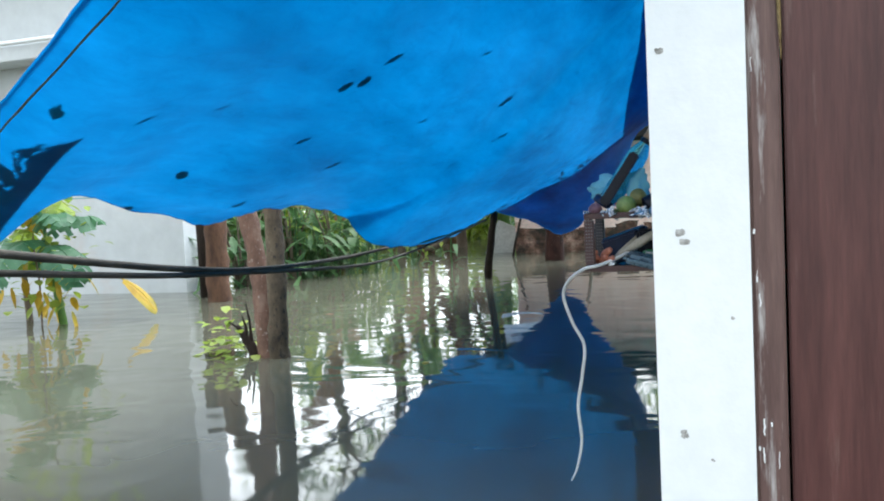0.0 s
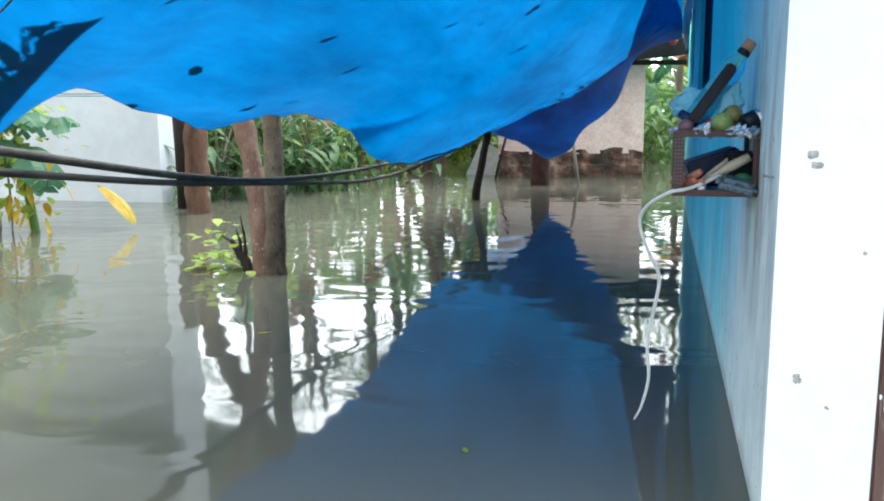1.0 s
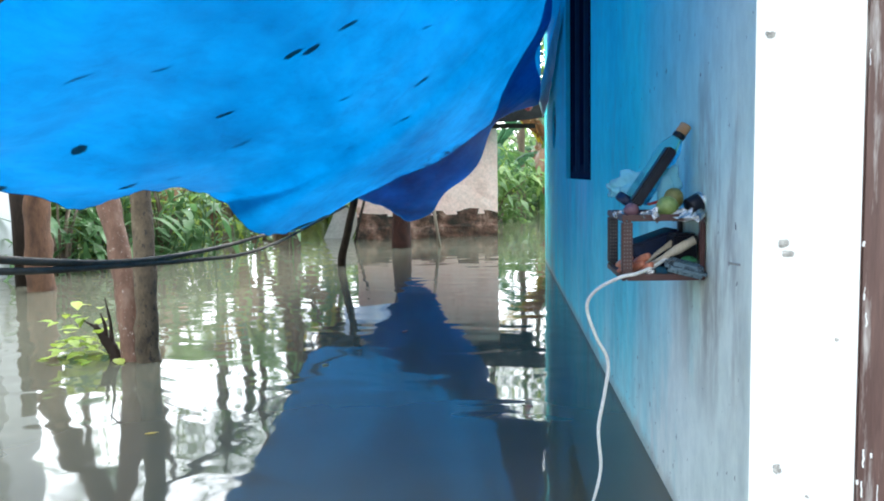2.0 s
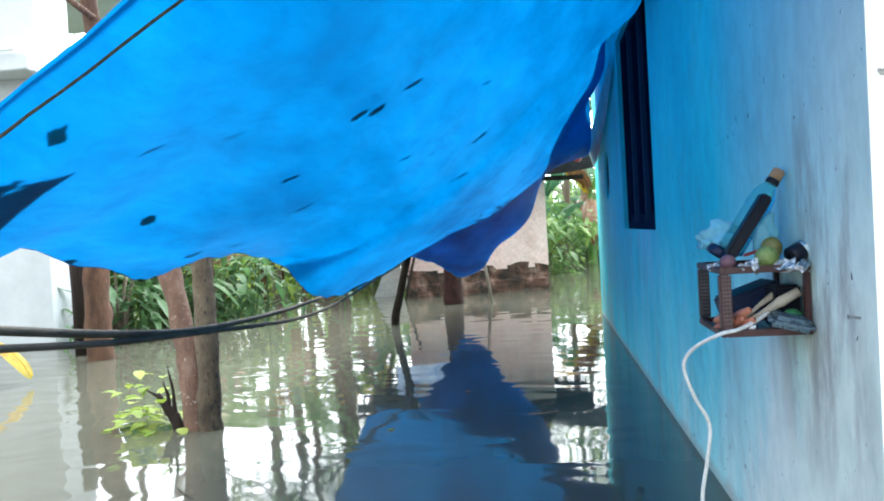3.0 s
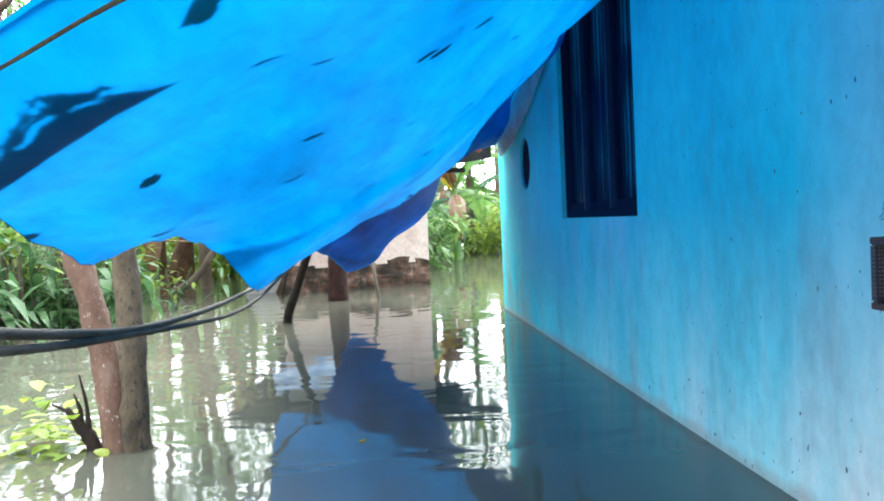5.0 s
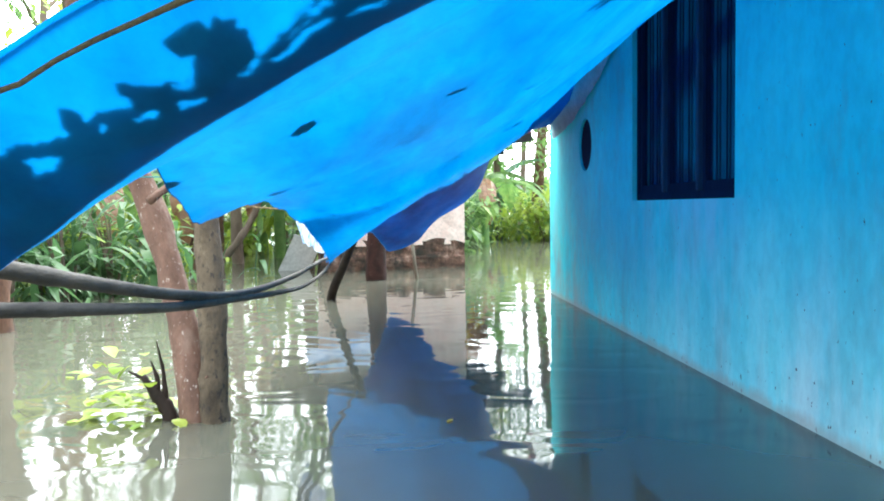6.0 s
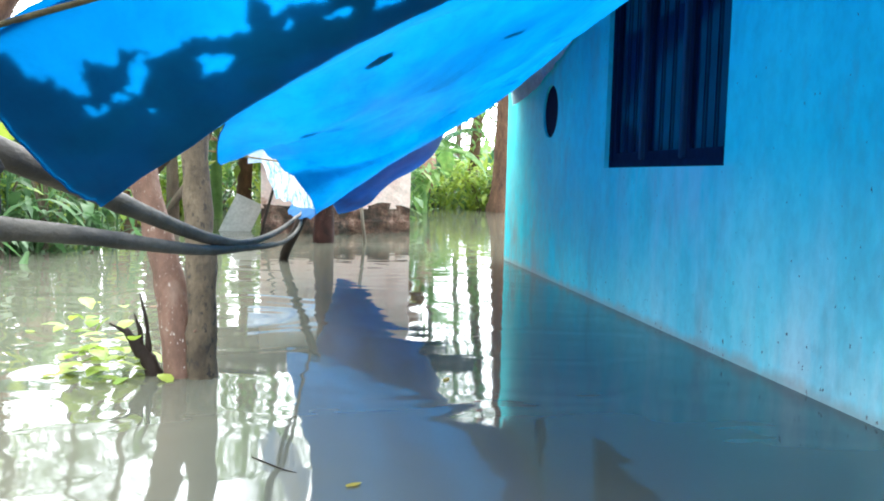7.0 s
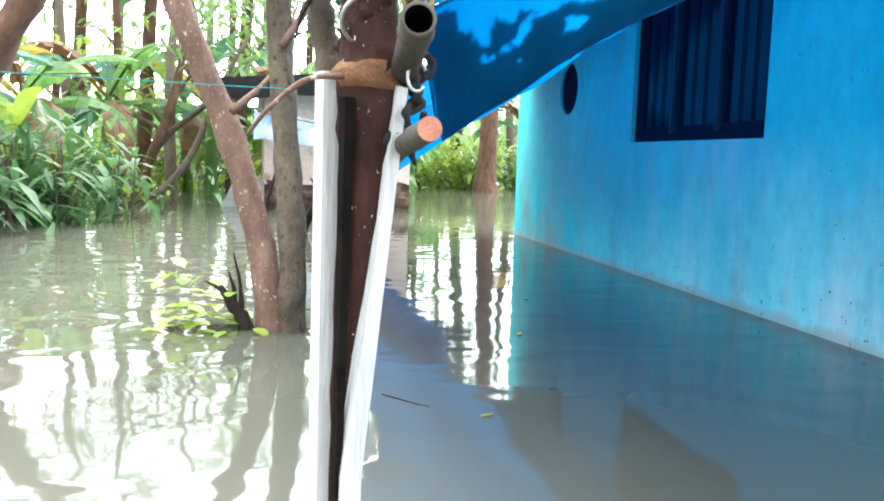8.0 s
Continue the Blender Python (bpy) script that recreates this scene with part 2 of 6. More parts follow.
BRICK_LOW = surface("wet_laterite", [(0.3, (0.035, 0.022, 0.016)), (0.5, (0.13, 0.065, 0.045)), (0.72, (0.36, 0.22, 0.17))], 5.0, 0.85, bump_strength=0.9, stain=((0.03, 0.025, 0.02), 4, 0.46, 0.62), spec=0.2)
PALE_WALL = surface("pale_grey_wall", [(0.3, (0.52, 0.55, 0.56)), (0.7, (0.63, 0.66, 0.66))], 0.7, 0.8, grain=9, grain_mix=0.3, stain=((0.6, 0.47, 0.4), 0.8, 0.62, 0.9))
ROOF_DARK = surface("black_roof_sheet", [(0.3, (0.012, 0.012, 0.013)), (0.7, (0.03, 0.028, 0.027))], 2.0, 0.85, spec=0.1)
ROOF_TILE = surface("roof_tiles", [(0.3, (0.16, 0.06, 0.04)), (0.7, (0.28, 0.11, 0.07))], 3.0, 0.8)
# shade of the unlit rooms, put into a near-black colour
ROOM_SHADE = surface("room_shade", [(0.3, (0.03, 0.03, 0.035)), (0.7, (0.06, 0.06, 0.065))], 2.0, 0.9)
BARK_A = surface("speckled_bark", [(0.3, (0.090, 0.045, 0.029)), (0.6, (0.180, 0.098, 0.066)), (0.8, (0.246, 0.164, 0.123))], 9, 0.85, (1, 1, 0.5), 6, 0.9, stain=((0.5, 0.44, 0.38), 75, 0.62, 0.68))
BARK_B = surface("mossy_bark", [(0.3, (0.040, 0.028, 0.016)), (0.55, (0.110, 0.080, 0.048)), (0.8, (0.20, 0.155, 0.10))], 10, 0.85, (1, 1, 0.6), 6, 1.0, stain=((0.03, 0.024, 0.018), 34, 0.56, 0.62))
BARK_RED = surface("rusty_bark", [(0.3, (0.053, 0.026, 0.017)), (0.6, (0.150, 0.075, 0.041)), (0.8, (0.247, 0.150, 0.098))], 9, 0.9, (1, 1, 0.4), 6, 0.8)
BARK_FAR = surface("grey_brown_bark", [(0.3, (0.1, 0.07, 0.05)), (0.7, (0.26, 0.2, 0.15))], 4, 0.9, (1, 1, 0.4), 6, 0.7, shift=True)
WET_WOOD = surface("wet_black_wood", [(0.3, (0.012, 0.009, 0.007)), (0.7, (0.035, 0.024, 0.018))], 10, 0.7, (1, 1, 0.3), spec=0.15)
POST_WOOD = surface("dark_red_post", [(0.3, (0.014, 0.006, 0.005)), (0.6, (0.042, 0.016, 0.012)), (0.85, (0.095, 0.042, 0.028))], 14, 0.75, (1, 1, 0.6), 5, 0.5, spec=0.15, stain=((0.6, 0.5, 0.42), 170, 0.66, 0.7))
LATH = surface("white_lath", [(0.3, (0.48, 0.47, 0.45)), (0.7, (0.64, 0.63, 0.62))], 8, 0.6, (5, 5, 0.4), 6, 0.3, stain=((0.4, 0.3, 0.16), 5, 0.68, 0.85))
BAMBOO = surface("weathered_bamboo", [(0.3, (0.035, 0.032, 0.026)), (0.6, (0.085, 0.075, 0.06)), (0.8, (0.13, 0.105, 0.08))], 12, 0.7, (1, 0.3, 1), 6, 0.4, spec=0.2)
BAMBOO_CUT = surface("red_cut_end", [(0.3, (0.32, 0.1, 0.06)), (0.7, (0.5, 0.2, 0.13))], 40, 0.8)
# near-black standing in for shade in the lath gap and the pole's bore
SHADE_BLACK = surface("shade_black", [(0.3, (0.005, 0.004, 0.004)), (0.7, (0.012, 0.01, 0.008))], 30, 0.95, spec=0.05)
ROPE_TAN = surface("tan_rope", [(0.3, (0.2, 0.13, 0.05)), (0.7, (0.42, 0.3, 0.13))], 60, 0.9, bump_strength=0.8)
ROPE_DARK = surface("dark_twisted_rope", [(0.3, (0.05, 0.045, 0.02)), (0.7, (0.15, 0.125, 0.055))], 80, 0.9, bump_strength=0.9)
ROPE_ORANGE = surface("orange_bark_ring", [(0.3, (0.13, 0.05, 0.018)), (0.7, (0.3, 0.14, 0.055))], 30, 0.85, bump_strength=0.8)
WIRE = surface("bare_wire", [(0.3, (0.35, 0.35, 0.34)), (0.7, (0.6, 0.6, 0.58))], 20, 0.35, metal=0.8)
TEAL_CLOTH = surface("teal_cord", [(0.3, (0.02, 0.2, 0.2)), (0.7, (0.05, 0.36, 0.34))], 50, 0.7, bump_strength=0.8)
BLACK_CLOTH = surface("black_rag", [(0.3, (0.006, 0.006, 0.007)), (0.7, (0.03, 0.03, 0.032))], 40, 0.8, bump_strength=0.8)
WHITE_CABLE = surface("white_cable_sheath", [(0.3, (0.6, 0.6, 0.58)), (0.7, (0.78, 0.78, 0.76))], 30, 0.45, bump_strength=0.1)
RACK = surface("brown_rack_plastic", [(0.3, (0.035, 0.01, 0.01)), (0.7, (0.075, 0.022, 0.02))], 20, 0.4, bump_strength=0.15)
RACK_DARK = surface("black_rack_plastic", [(0.3, (0.012, 0.012, 0.018)), (0.7, (0.03, 0.03, 0.04))], 20, 0.4, bump_strength=0.1)
NAVY = surface("navy_plastic", [(0.3, (0.006, 0.013, 0.04)), (0.7, (0.012, 0.028, 0.08))], 10, 0.4, bump_strength=0.1, spec=0.25)
BLACK = surface("black_plastic", [(0.3, (0.005, 0.006, 0.012)), (0.7, (0.012, 0.014, 0.024))], 10, 0.4, bump_strength=0.1, spec=0.25)
TEAL_PET = clear_plastic("teal_clear_plastic", (0.2, 0.72, 0.82), 0.8)
BAG = clear_plastic("crumpled_clear_bag", (0.3, 0.75, 0.9), 0.45)
CORK = surface("tan_cap", [(0.3, (0.34, 0.18, 0.09)), (0.7, (0.5, 0.3, 0.17))], 40, 0.6)
LIME = surface("green_lime_skin", [(0.3, (0.13, 0.2, 0.05)), (0.7, (0.26, 0.33, 0.1))], 14, 0.4, bump_strength=0.2)
OLIVE = surface("olive_fruit_skin", [(0.3, (0.16, 0.15, 0.04)), (0.7, (0.3, 0.27, 0.09))], 14, 0.5, bump_strength=0.2)
ONION = surface("purple_onion_skin", [(0.3, (0.12, 0.05, 0.07)), (0.7, (0.25, 0.13, 0.15))], 20, 0.5, (1, 1, 0.2))
FOIL = surface("crumpled_foil", [(0.3, (0.2, 0.21, 0.22)), (0.5, (0.6, 0.61, 0.63)), (0.65, (0.9, 0.91, 0.92))], 60, 0.12, metal=1.0, bump_strength=0.4)
ORANGE = surface("orange_root_skin", [(0.3, (0.4, 0.12, 0.07)), (0.7, (0.6, 0.25, 0.16))], 30, 0.55)
RED = surface("red_plastic", [(0.3, (0.35, 0.02, 0.02)), (0.7, (0.5, 0.04, 0.03))], 20, 0.4)
GREY_METAL = surface("dull_grey_metal", [(0.3, (0.22, 0.22, 0.22)), (0.7, (0.4, 0.4, 0.4))], 20, 0.35, metal=0.7)
PALE_WOOD = surface("pale_ladle_wood", [(0.3, (0.4, 0.34, 0.26)), (0.7, (0.55, 0.48, 0.38))], 12, 0.6, (4, 4, 1))
GREEN_PLASTIC = surface("green_plastic", [(0.3, (0.02, 0.14, 0.06)), (0.7, (0.05, 0.24, 0.1))], 12, 0.5)
STRIPED = surface("bluish_packet_film", [(0.35, (0.02, 0.035, 0.05)), (0.5, (0.12, 0.2, 0.26)), (0.65, (0.02, 0.04, 0.06))], 40, 0.25, (1, 4, 1), 3, 0.3)
SHEET_GREY = surface("grey_cement_sheet", [(0.3, (0.42, 0.43, 0.4)), (0.7, (0.6, 0.6, 0.57))], 3, 0.8)
WHITE_SACK = surface("white_woven_sack", [(0.3, (0.62, 0.66, 0.7)), (0.52, (0.8, 0.82, 0.84)), (0.58, (0.05, 0.3, 0.65)), (0.66, (0.8, 0.82, 0.84))], 9, 0.6, translucent=0.25)
DEBRIS = surface("wet_rotting_leaves", [(0.3, (0.016, 0.012, 0.028)), (0.5, (0.036, 0.026, 0.06)), (0.7, (0.09, 0.07, 0.13))], 9, 0.5, translucent=0.4, spec=0.2)
LEAF_DRY = surface("fallen_brown_leaf", [(0.3, (0.05, 0.05, 0.03)), (0.7, (0.12, 0.12, 0.07))], 14, 0.6, translucent=0.5)


def leaf_mat(name, stops, translucent=0.4, scale=3.0, rough=0.45):
    m = surface(name, stops, scale, rough, grain=5, bump_strength=0.25, translucent=translucent, shift=True)
    return m


LEAF_BANANA = leaf_mat("banana_leaf", [(0.3, (0.10, 0.22, 0.06)), (0.55, (0.18, 0.34, 0.09)), (0.75, (0.33, 0.43, 0.12))], 0.5, 3.0, 0.35)
LEAF_TARO = leaf_mat("bluish_green_leaf", [(0.3, (0.05, 0.16, 0.08)), (0.7, (0.11, 0.27, 0.14))])
LEAF_YELLOW = leaf_mat("yellowing_leaf", [(0.3, (0.45, 0.24, 0.02)), (0.5, (0.6, 0.4, 0.03)), (0.7, (0.3, 0.33, 0.05))])
LEAF_BROWN = leaf_mat("withered_brown_leaf", [(0.3, (0.13, 0.06, 0.03)), (0.7, (0.3, 0.15, 0.07))], 0.25)
LEAF_PALM = leaf_mat("palm_leaflet", [(0.3, (0.06, 0.15, 0.05)), (0.7, (0.15, 0.28, 0.09))], 0.45)
LEAF_BUSH = leaf_mat("bush_leaf", [(0.3, (0.08, 0.18, 0.055)), (0.5, (0.17, 0.31, 0.09)), (0.72, (0.34, 0.44, 0.13))], 0.5, 1.2)
LEAF_DARK = leaf_mat("dark_bush_leaf", [(0.3, (0.05, 0.13, 0.05)), (0.7, (0.12, 0.24, 0.085))], 0.45, 1.5)
LEAF_LIGHT = leaf_mat("yellow_green_leaf", [(0.3, (0.2, 0.34, 0.04)), (0.7, (0.42, 0.5, 0.08))], 0.45, 2.0)


# ---- mesh helpers ----
def mesh_object(name, bm, material, smooth=False):
    me = bpy.data.meshes.new(name)
    bmesh.ops.recalc_face_normals(bm, faces=bm.faces)
    bm.to_mesh(me)
    bm.free()
    for m in (material if isinstance(material, (list, tuple)) else [material]):
        me.materials.append(m)
    if smooth:
        for p in me.polygons:
            p.use_smooth = True
    return new(name, me)


def part(name, bm, material, parent, label="", smooth=False):
    ob = mesh_object(name, bm, material, smooth)
    ob.parent = parent
    if label:
        ob["label"] = label
    return ob


def data_object(name, verts, faces, material, parent=None, smooth=False, label=""):
    me = bpy.data.meshes.new(name)
    me.from_pydata([tuple(v) for v in verts], [], faces)
    me.materials.append(material)
    if smooth:
        me.polygons.foreach_set("use_smooth", [True] * len(me.polygons))
    ob = new(name, me)
    ob.parent = parent
    if label:
        ob["label"] = label
    return ob


def thing(name, label, category, group="", at=(0, 0, 0)):
    e = new(name)
    e.empty_display_size = 0.1
    e.location = at
    return tagged(e, label, category, group)


def box(bm, lo, hi, bevel=0.0):
    r = bmesh.ops.create_cube(bm, size=1)
    c = [(a + b) / 2 for a, b in zip(lo, hi)]
    d = [b - a for a, b in zip(lo, hi)]
    for v in r["verts"]:
        v.co = Vector((c[0] + v.co.x * d[0], c[1] + v.co.y * d[1], c[2] + v.co.z * d[2]))
    if bevel:
        edges = list({e for v in r["verts"] for e in v.link_edges})
        bmesh.ops.bevel(bm, geom=edges, offset=bevel, segments=2, affect="EDGES")
    return bm


def boxed(lo, hi, bevel=0.0):
    return box(bmesh.new(), lo, hi, bevel)


def spline(pts, n):
    """Catmull-Rom through pts, n steps a span."""
    p = [Vector(q) for q in pts]
    p = [p[0] * 2 - p[1]] + p + [p[-1] * 2 - p[-2]]
    outp = []
    for i in range(1, len(p) - 2):
        a, b, c, d = p[i - 1:i + 3]
        for k in range(n):
            t = k / n
            outp.append(0.5 * (2 * b + (c - a) * t + (2 * a - 5 * b + 4 * c - d) * t * t + (3 * b - a - 3 * c + d) * t ** 3))
    outp.append(p[-2])
    return outp


def tube(bm, pts, radii, sides=10, cap=True, wobble=0.0):
    pts = [Vector(p) for p in pts]
    n = len(pts)
    if isinstance(radii, (int, float)):
        radii = [radii] * n
    if len(radii) != n:
        radii = [float(np.interp(i / (n - 1), np.linspace(0, 1, len(radii)), radii)) for i in range(n)]
    rings = []
    ref = Vector((0.31, 0.87, 0.38))
    for i in range(n):
        d = (pts[min(i + 1, n - 1)] - pts[max(i - 1, 0)]).normalized()
        a = d.cross(ref)
        if a.length < 1e-3:
            a = d.cross(Vector((1, 0, 0)))
        a.normalize()
        b = d.cross(a).normalized()
        ring = []
        for k in range(sides):
            t = 2 * math.pi * k / sides
            q = a * math.cos(t) + b * math.sin(t)
            r = radii[i]
            if wobble:
                r *= 1 + wobble * noise.noise((pts[i] + q * r) * (0.7 / max(r, 0.01)))
            ring.append(bm.verts.new(pts[i] + q * r))
        rings.append(ring)
    for i in range(n - 1):
        for k in range(sides):
            bm.faces.new((rings[i][k], rings[i][(k + 1) % sides], rings[i + 1][(k + 1) % sides], rings[i + 1][k]))
    if cap:
        bm.faces.new(rings[0][::-1])
        bm.faces.new(rings[-1])
    return bm


def tubed(pts, radii, sides=10, cap=True, wobble=0.0):
    return tube(bmesh.new(), pts, radii, sides, cap, wobble)


def ball(bm, centre, radii, seg=16, lump=0.0):
    r = bmesh.ops.create_uvsphere(bm, u_segments=seg, v_segments=seg // 2 + 2, radius=1)
    for v in r["verts"]:
        k = 1 + lump * noise.noise(v.co * 1.7 + Vector(centre) * 9)
        v.co = Vector((centre[i] + v.co[i] * radii[i] * k for i in range(3)))
    return bm


def lathe(profile, seg=20):
    """Solid of revolution about z from (radius, height) pairs."""
    bm = bmesh.new()
    rings = [[bm.verts.new((r * math.cos(2 * math.pi * k / seg), r * math.sin(2 * math.pi * k / seg), z)) for k in range(seg)] for r, z in profile]
    for a, b in zip(rings, rings[1:]):
        for k in range(seg):
            bm.faces.new((a[k], a[(k + 1) % seg], b[(k + 1) % seg], b[k]))
    bm.faces.new(rings[0][::-1])
    bm.faces.new(rings[-1])
    return bm


rng = random.Random(7)


def leaf_geo(verts, faces, base, d, up, length, width, droop=0.3, seg=3, fold=0.15):
    """A blade with a midrib fold and a drooping tip, added to verts and faces."""
    d = d.normalized()
    side = d.cross(up)
    if side.length < 1e-4:
        side = d.cross(Vector((1, 0.2, 0)))
    side.normalize()
    nrm = side.cross(d).normalized()
    start = len(verts)
    for i in range(seg + 1):
        t = i / seg
        c = base + d * (length * t) - Vector((0, 0, 1)) * (droop * length * t * t)
        w = width * 0.5 * (math.sin(math.pi * min(1, t * 0.92 + 0.08)) ** 0.75) if i < seg else 0.002
        verts += [c - side * w + nrm * (fold * w), c, c + side * w + nrm * (fold * w)]
    for i in range(seg):
        a = start + 3 * i
        faces += [(a, a + 1, a + 4, a + 3), (a + 1, a + 2, a + 5, a + 4)]


def big_leaf(name, parent, base, az, elev, length, width, droop, material, torn=True, seg=12, seed=0, label=""):
    """One long banana-like blade with a thick midrib, wavy and partly torn margins."""
    r = random.Random(seed)
    verts, faces = [], []
    d = Vector((math.cos(az) * math.cos(elev), math.sin(az) * math.cos(elev), math.sin(elev)))
    p = Vector(base)
    side = Vector((-math.sin(az), math.cos(az), 0))
    pts = []
    el = elev
    for i in range(seg + 1):
        pts.append(p.copy())
        d = Vector((math.cos(az) * math.cos(el), math.sin(az) * math.cos(el), math.sin(el)))
        p = p + d * (length / seg)
        el -= droop / seg * (0.4 + 1.2 * i / seg)
    stalk = 0.14
    for s in (-1, 1):
        for i in range(seg):
            t0, t1 = i / seg, (i + 1) / seg
            if t1 <= stalk:
                continue
            gap = 0.06 if (torn and r.random() < 0.4) else 0.0
            sag = r.uniform(0.05, 0.5) if torn else 0.15
            q = []
            for t, c in ((max(t0, stalk) + gap * 0.1, pts[i]), (t1 - gap * 0.4, pts[i].lerp(pts[i + 1], 1 - gap))):
                k = (t - stalk) / (1 - stalk)
                w = width * 0.5 * max(0.0, math.sin(math.pi * min(1, k * 0.9 + 0.1))) ** 0.6
                mid = c + side * (s * w * 0.5) + Vector((0, 0, 0.10 * w - 0.1 * sag * w))
                edge = c + side * (s * w) - Vector((0, 0, sag * w)) + d * (0.15 * w)
                q.append((c, mid, edge))
            a = len(verts)
            verts += [q[0][0], q[0][1], q[0][2], q[1][0], q[1][1], q[1][2]]
            faces += [(a, a + 1, a + 4, a + 3), (a + 1, a + 2, a + 5, a + 4)]
    ob = data_object(name, verts, faces, material, parent, label=label)
    rib = part("midrib", tubed(pts[:-1], [0.016 * length, 0.004], 5), material, ob)
    return ob


def frond(verts, faces, base, az, elev, length, droop, n=22, leaflet=0.4, lw=0.035):
    p, el = Vector(base), elev
    for i in range(n):
        d = Vector((math.cos(az) * math.cos(el), math.sin(az) * math.cos(el), math.sin(el)))
        t = i / n
        if t > 0.12:
            ll = leaflet * (0.35 + 0.65 * math.sin(math.pi * min(1, 0.15 + t * 0.85)))
            for s in (-1, 1):
                side = Vector((-math.sin(az), math.cos(az), 0)) * s
                leaf_geo(verts, faces, p, side * 0.8 + d * 0.6 + Vector((0, 0, rng.uniform(-0.25, 0.1))), Vector((0, 0, 1)), ll * rng.uniform(0.85, 1.1), lw, 0.35, 2)
        q = p + d * (length / n)
        a = len(verts)
        w = Vector((0.012, 0.012, 0.0)) * (1 - t) + Vector((0.003, 0.003, 0))
        verts += [p - w, p + Vector((0, 0, 0.02)), p + w, q - w, q + Vector((0, 0, 0.02)), q + w]
        faces += [(a, a + 1, a + 4, a + 3), (a + 1, a + 2, a + 5, a + 4)]
        p = q
        el -= droop / n * (0.3 + 1.4 * t)


# ---- ground and water ----
bm = bmesh.new()
bmesh.ops.create_grid(bm, x_segments=40, y_segments=40, size=300)
for v in bm.verts:
    v.co.z = -0.55 + 0.08 * noise.noise(v.co * 0.3)
ground = mesh_object("ground", bm, surface("muddy_ground", [(0.3, (0.12, 0.09, 0.05)), (0.7, (0.2, 0.16, 0.1))], 2, 0.9))
tagged(ground, "brown muddy ground lying under the flood water", "ground", kind="structure")
bm = bmesh.new()
bmesh.ops.create_grid(bm, x_segments=2, y_segments=2, size=300)
water = mesh_object("water", bm, WATER)
tagged(water, "still brown flood water with soft ripples and reflections", "water", kind="structure")


# ---- the house ----
WX, Y0, Y1 = -0.105, 1.89, 9.23          # side wall's face, its front and far corner
WIN_Y0, WIN_Y1, WIN_Z0, WIN_Z1 = 4.76, 6.40, 0.91, 2.25
VENT_Y, VENT_Z, VENT_R = 7.73, 1.38, 0.215


def side_wall():
    bm = bmesh.new()
    ys = [2.11, WIN_Y0, WIN_Y1, VENT_Y - 0.3, VENT_Y + 0.3, Y1]
    zs = [-0.6, WIN_Z0, VENT_Z + 0.3, WIN_Z1, 2.85]
    x0, x1 = WX, WX + 0.2

    def quad(y0, z0, y1, z1, x):
        bm.faces.new([bm.verts.new(q) for q in ((x, y0, z0), (x, y1, z0), (x, y1, z1), (x, y0, z1))])

    for i in range(5):
        for j in range(4):
            window = i == 1 and j in (1, 2)
            vent = i == 3 and j == 1
            if window:
                continue
            for x in (x0, x1):
                if not vent:
                    quad(ys[i], zs[j], ys[i + 1], zs[j + 1], x)
                    continue
                n = 40
                cen = (VENT_Y, VENT_Z)
                ring_o, ring_i = [], []
                hy, z_lo, z_hi = 0.3, zs[1] - cen[1], zs[2] - cen[1]
                for k in range(n):
                    t = 2 * math.pi * (k + 0.5) / n
                    c, s = math.cos(t), math.sin(t)
                    ring_i.append(bm.verts.new((x, cen[0] + VENT_R * c, cen[1] + VENT_R * s)))
                    f = min(hy / max(abs(c), 1e-6), (z_hi if s > 0 else -z_lo) / max(abs(s), 1e-6))
                    ring_o.append(bm.verts.new((x, cen[0] + f * c, cen[1] + f * s)))
                corners = [bm.verts.new((x, cen[0] + a, cen[1] + b)) for a, b in ((hy, z_hi), (-hy, z_hi), (-hy, z_lo), (hy, z_lo))]
                for k in range(n):
                    l = (k + 1) % n
                    bm.faces.new((ring_i[k], ring_i[l], ring_o[l], ring_o[k]))
                    a, b = ring_o[k].co, ring_o[l].co
                    if abs(a.y - b.y) > 1e-5 and abs(a.z - b.z) > 1e-5:
                        cn = min(corners, key=lambda q: (q.co - (a + b) / 2).length)
                        bm.faces.new((ring_o[k], ring_o[l], cn))
    # reveals of the window and the vent, and the wall's rims
    for ya, za, yb, zb in ((WIN_Y0, WIN_Z0, WIN_Y1, WIN_Z0), (WIN_Y1, WIN_Z0, WIN_Y1, WIN_Z1), (WIN_Y1, WIN_Z1, WIN_Y0, WIN_Z1), (WIN_Y0, WIN_Z1, WIN_Y0, WIN_Z0),
                           (ys[0], -0.6, ys[0], 2.85), (Y1, -0.6, Y1, 2.85), (ys[0], 2.85, Y1, 2.85), (ys[0], -0.6, Y1, -0.6)):
        bm.faces.new([bm.verts.new(q) for q in ((x0, ya, za), (x0, yb, zb), (x1, yb, zb), (x1, ya, za))])
    for k in range(40):
        a, b = 2 * math.pi * k / 40, 2 * math.pi * (k + 1) / 40
        bm.faces.new([bm.verts.new(q) for q in [(x, VENT_Y + VENT_R * math.cos(t), VENT_Z + VENT_R * math.sin(t)) for x, t in ((x0, a), (x0, b), (x1, b), (x1, a))]])
    bmesh.ops.remove_doubles(bm, verts=bm.verts, dist=1e-4)
    return bm


wall_west = tagged(mesh_object("wall_west", side_wall(), BLUE_WALL), "cyan-blue limewashed house wall, stained and paler low down", "wall", kind="structure")

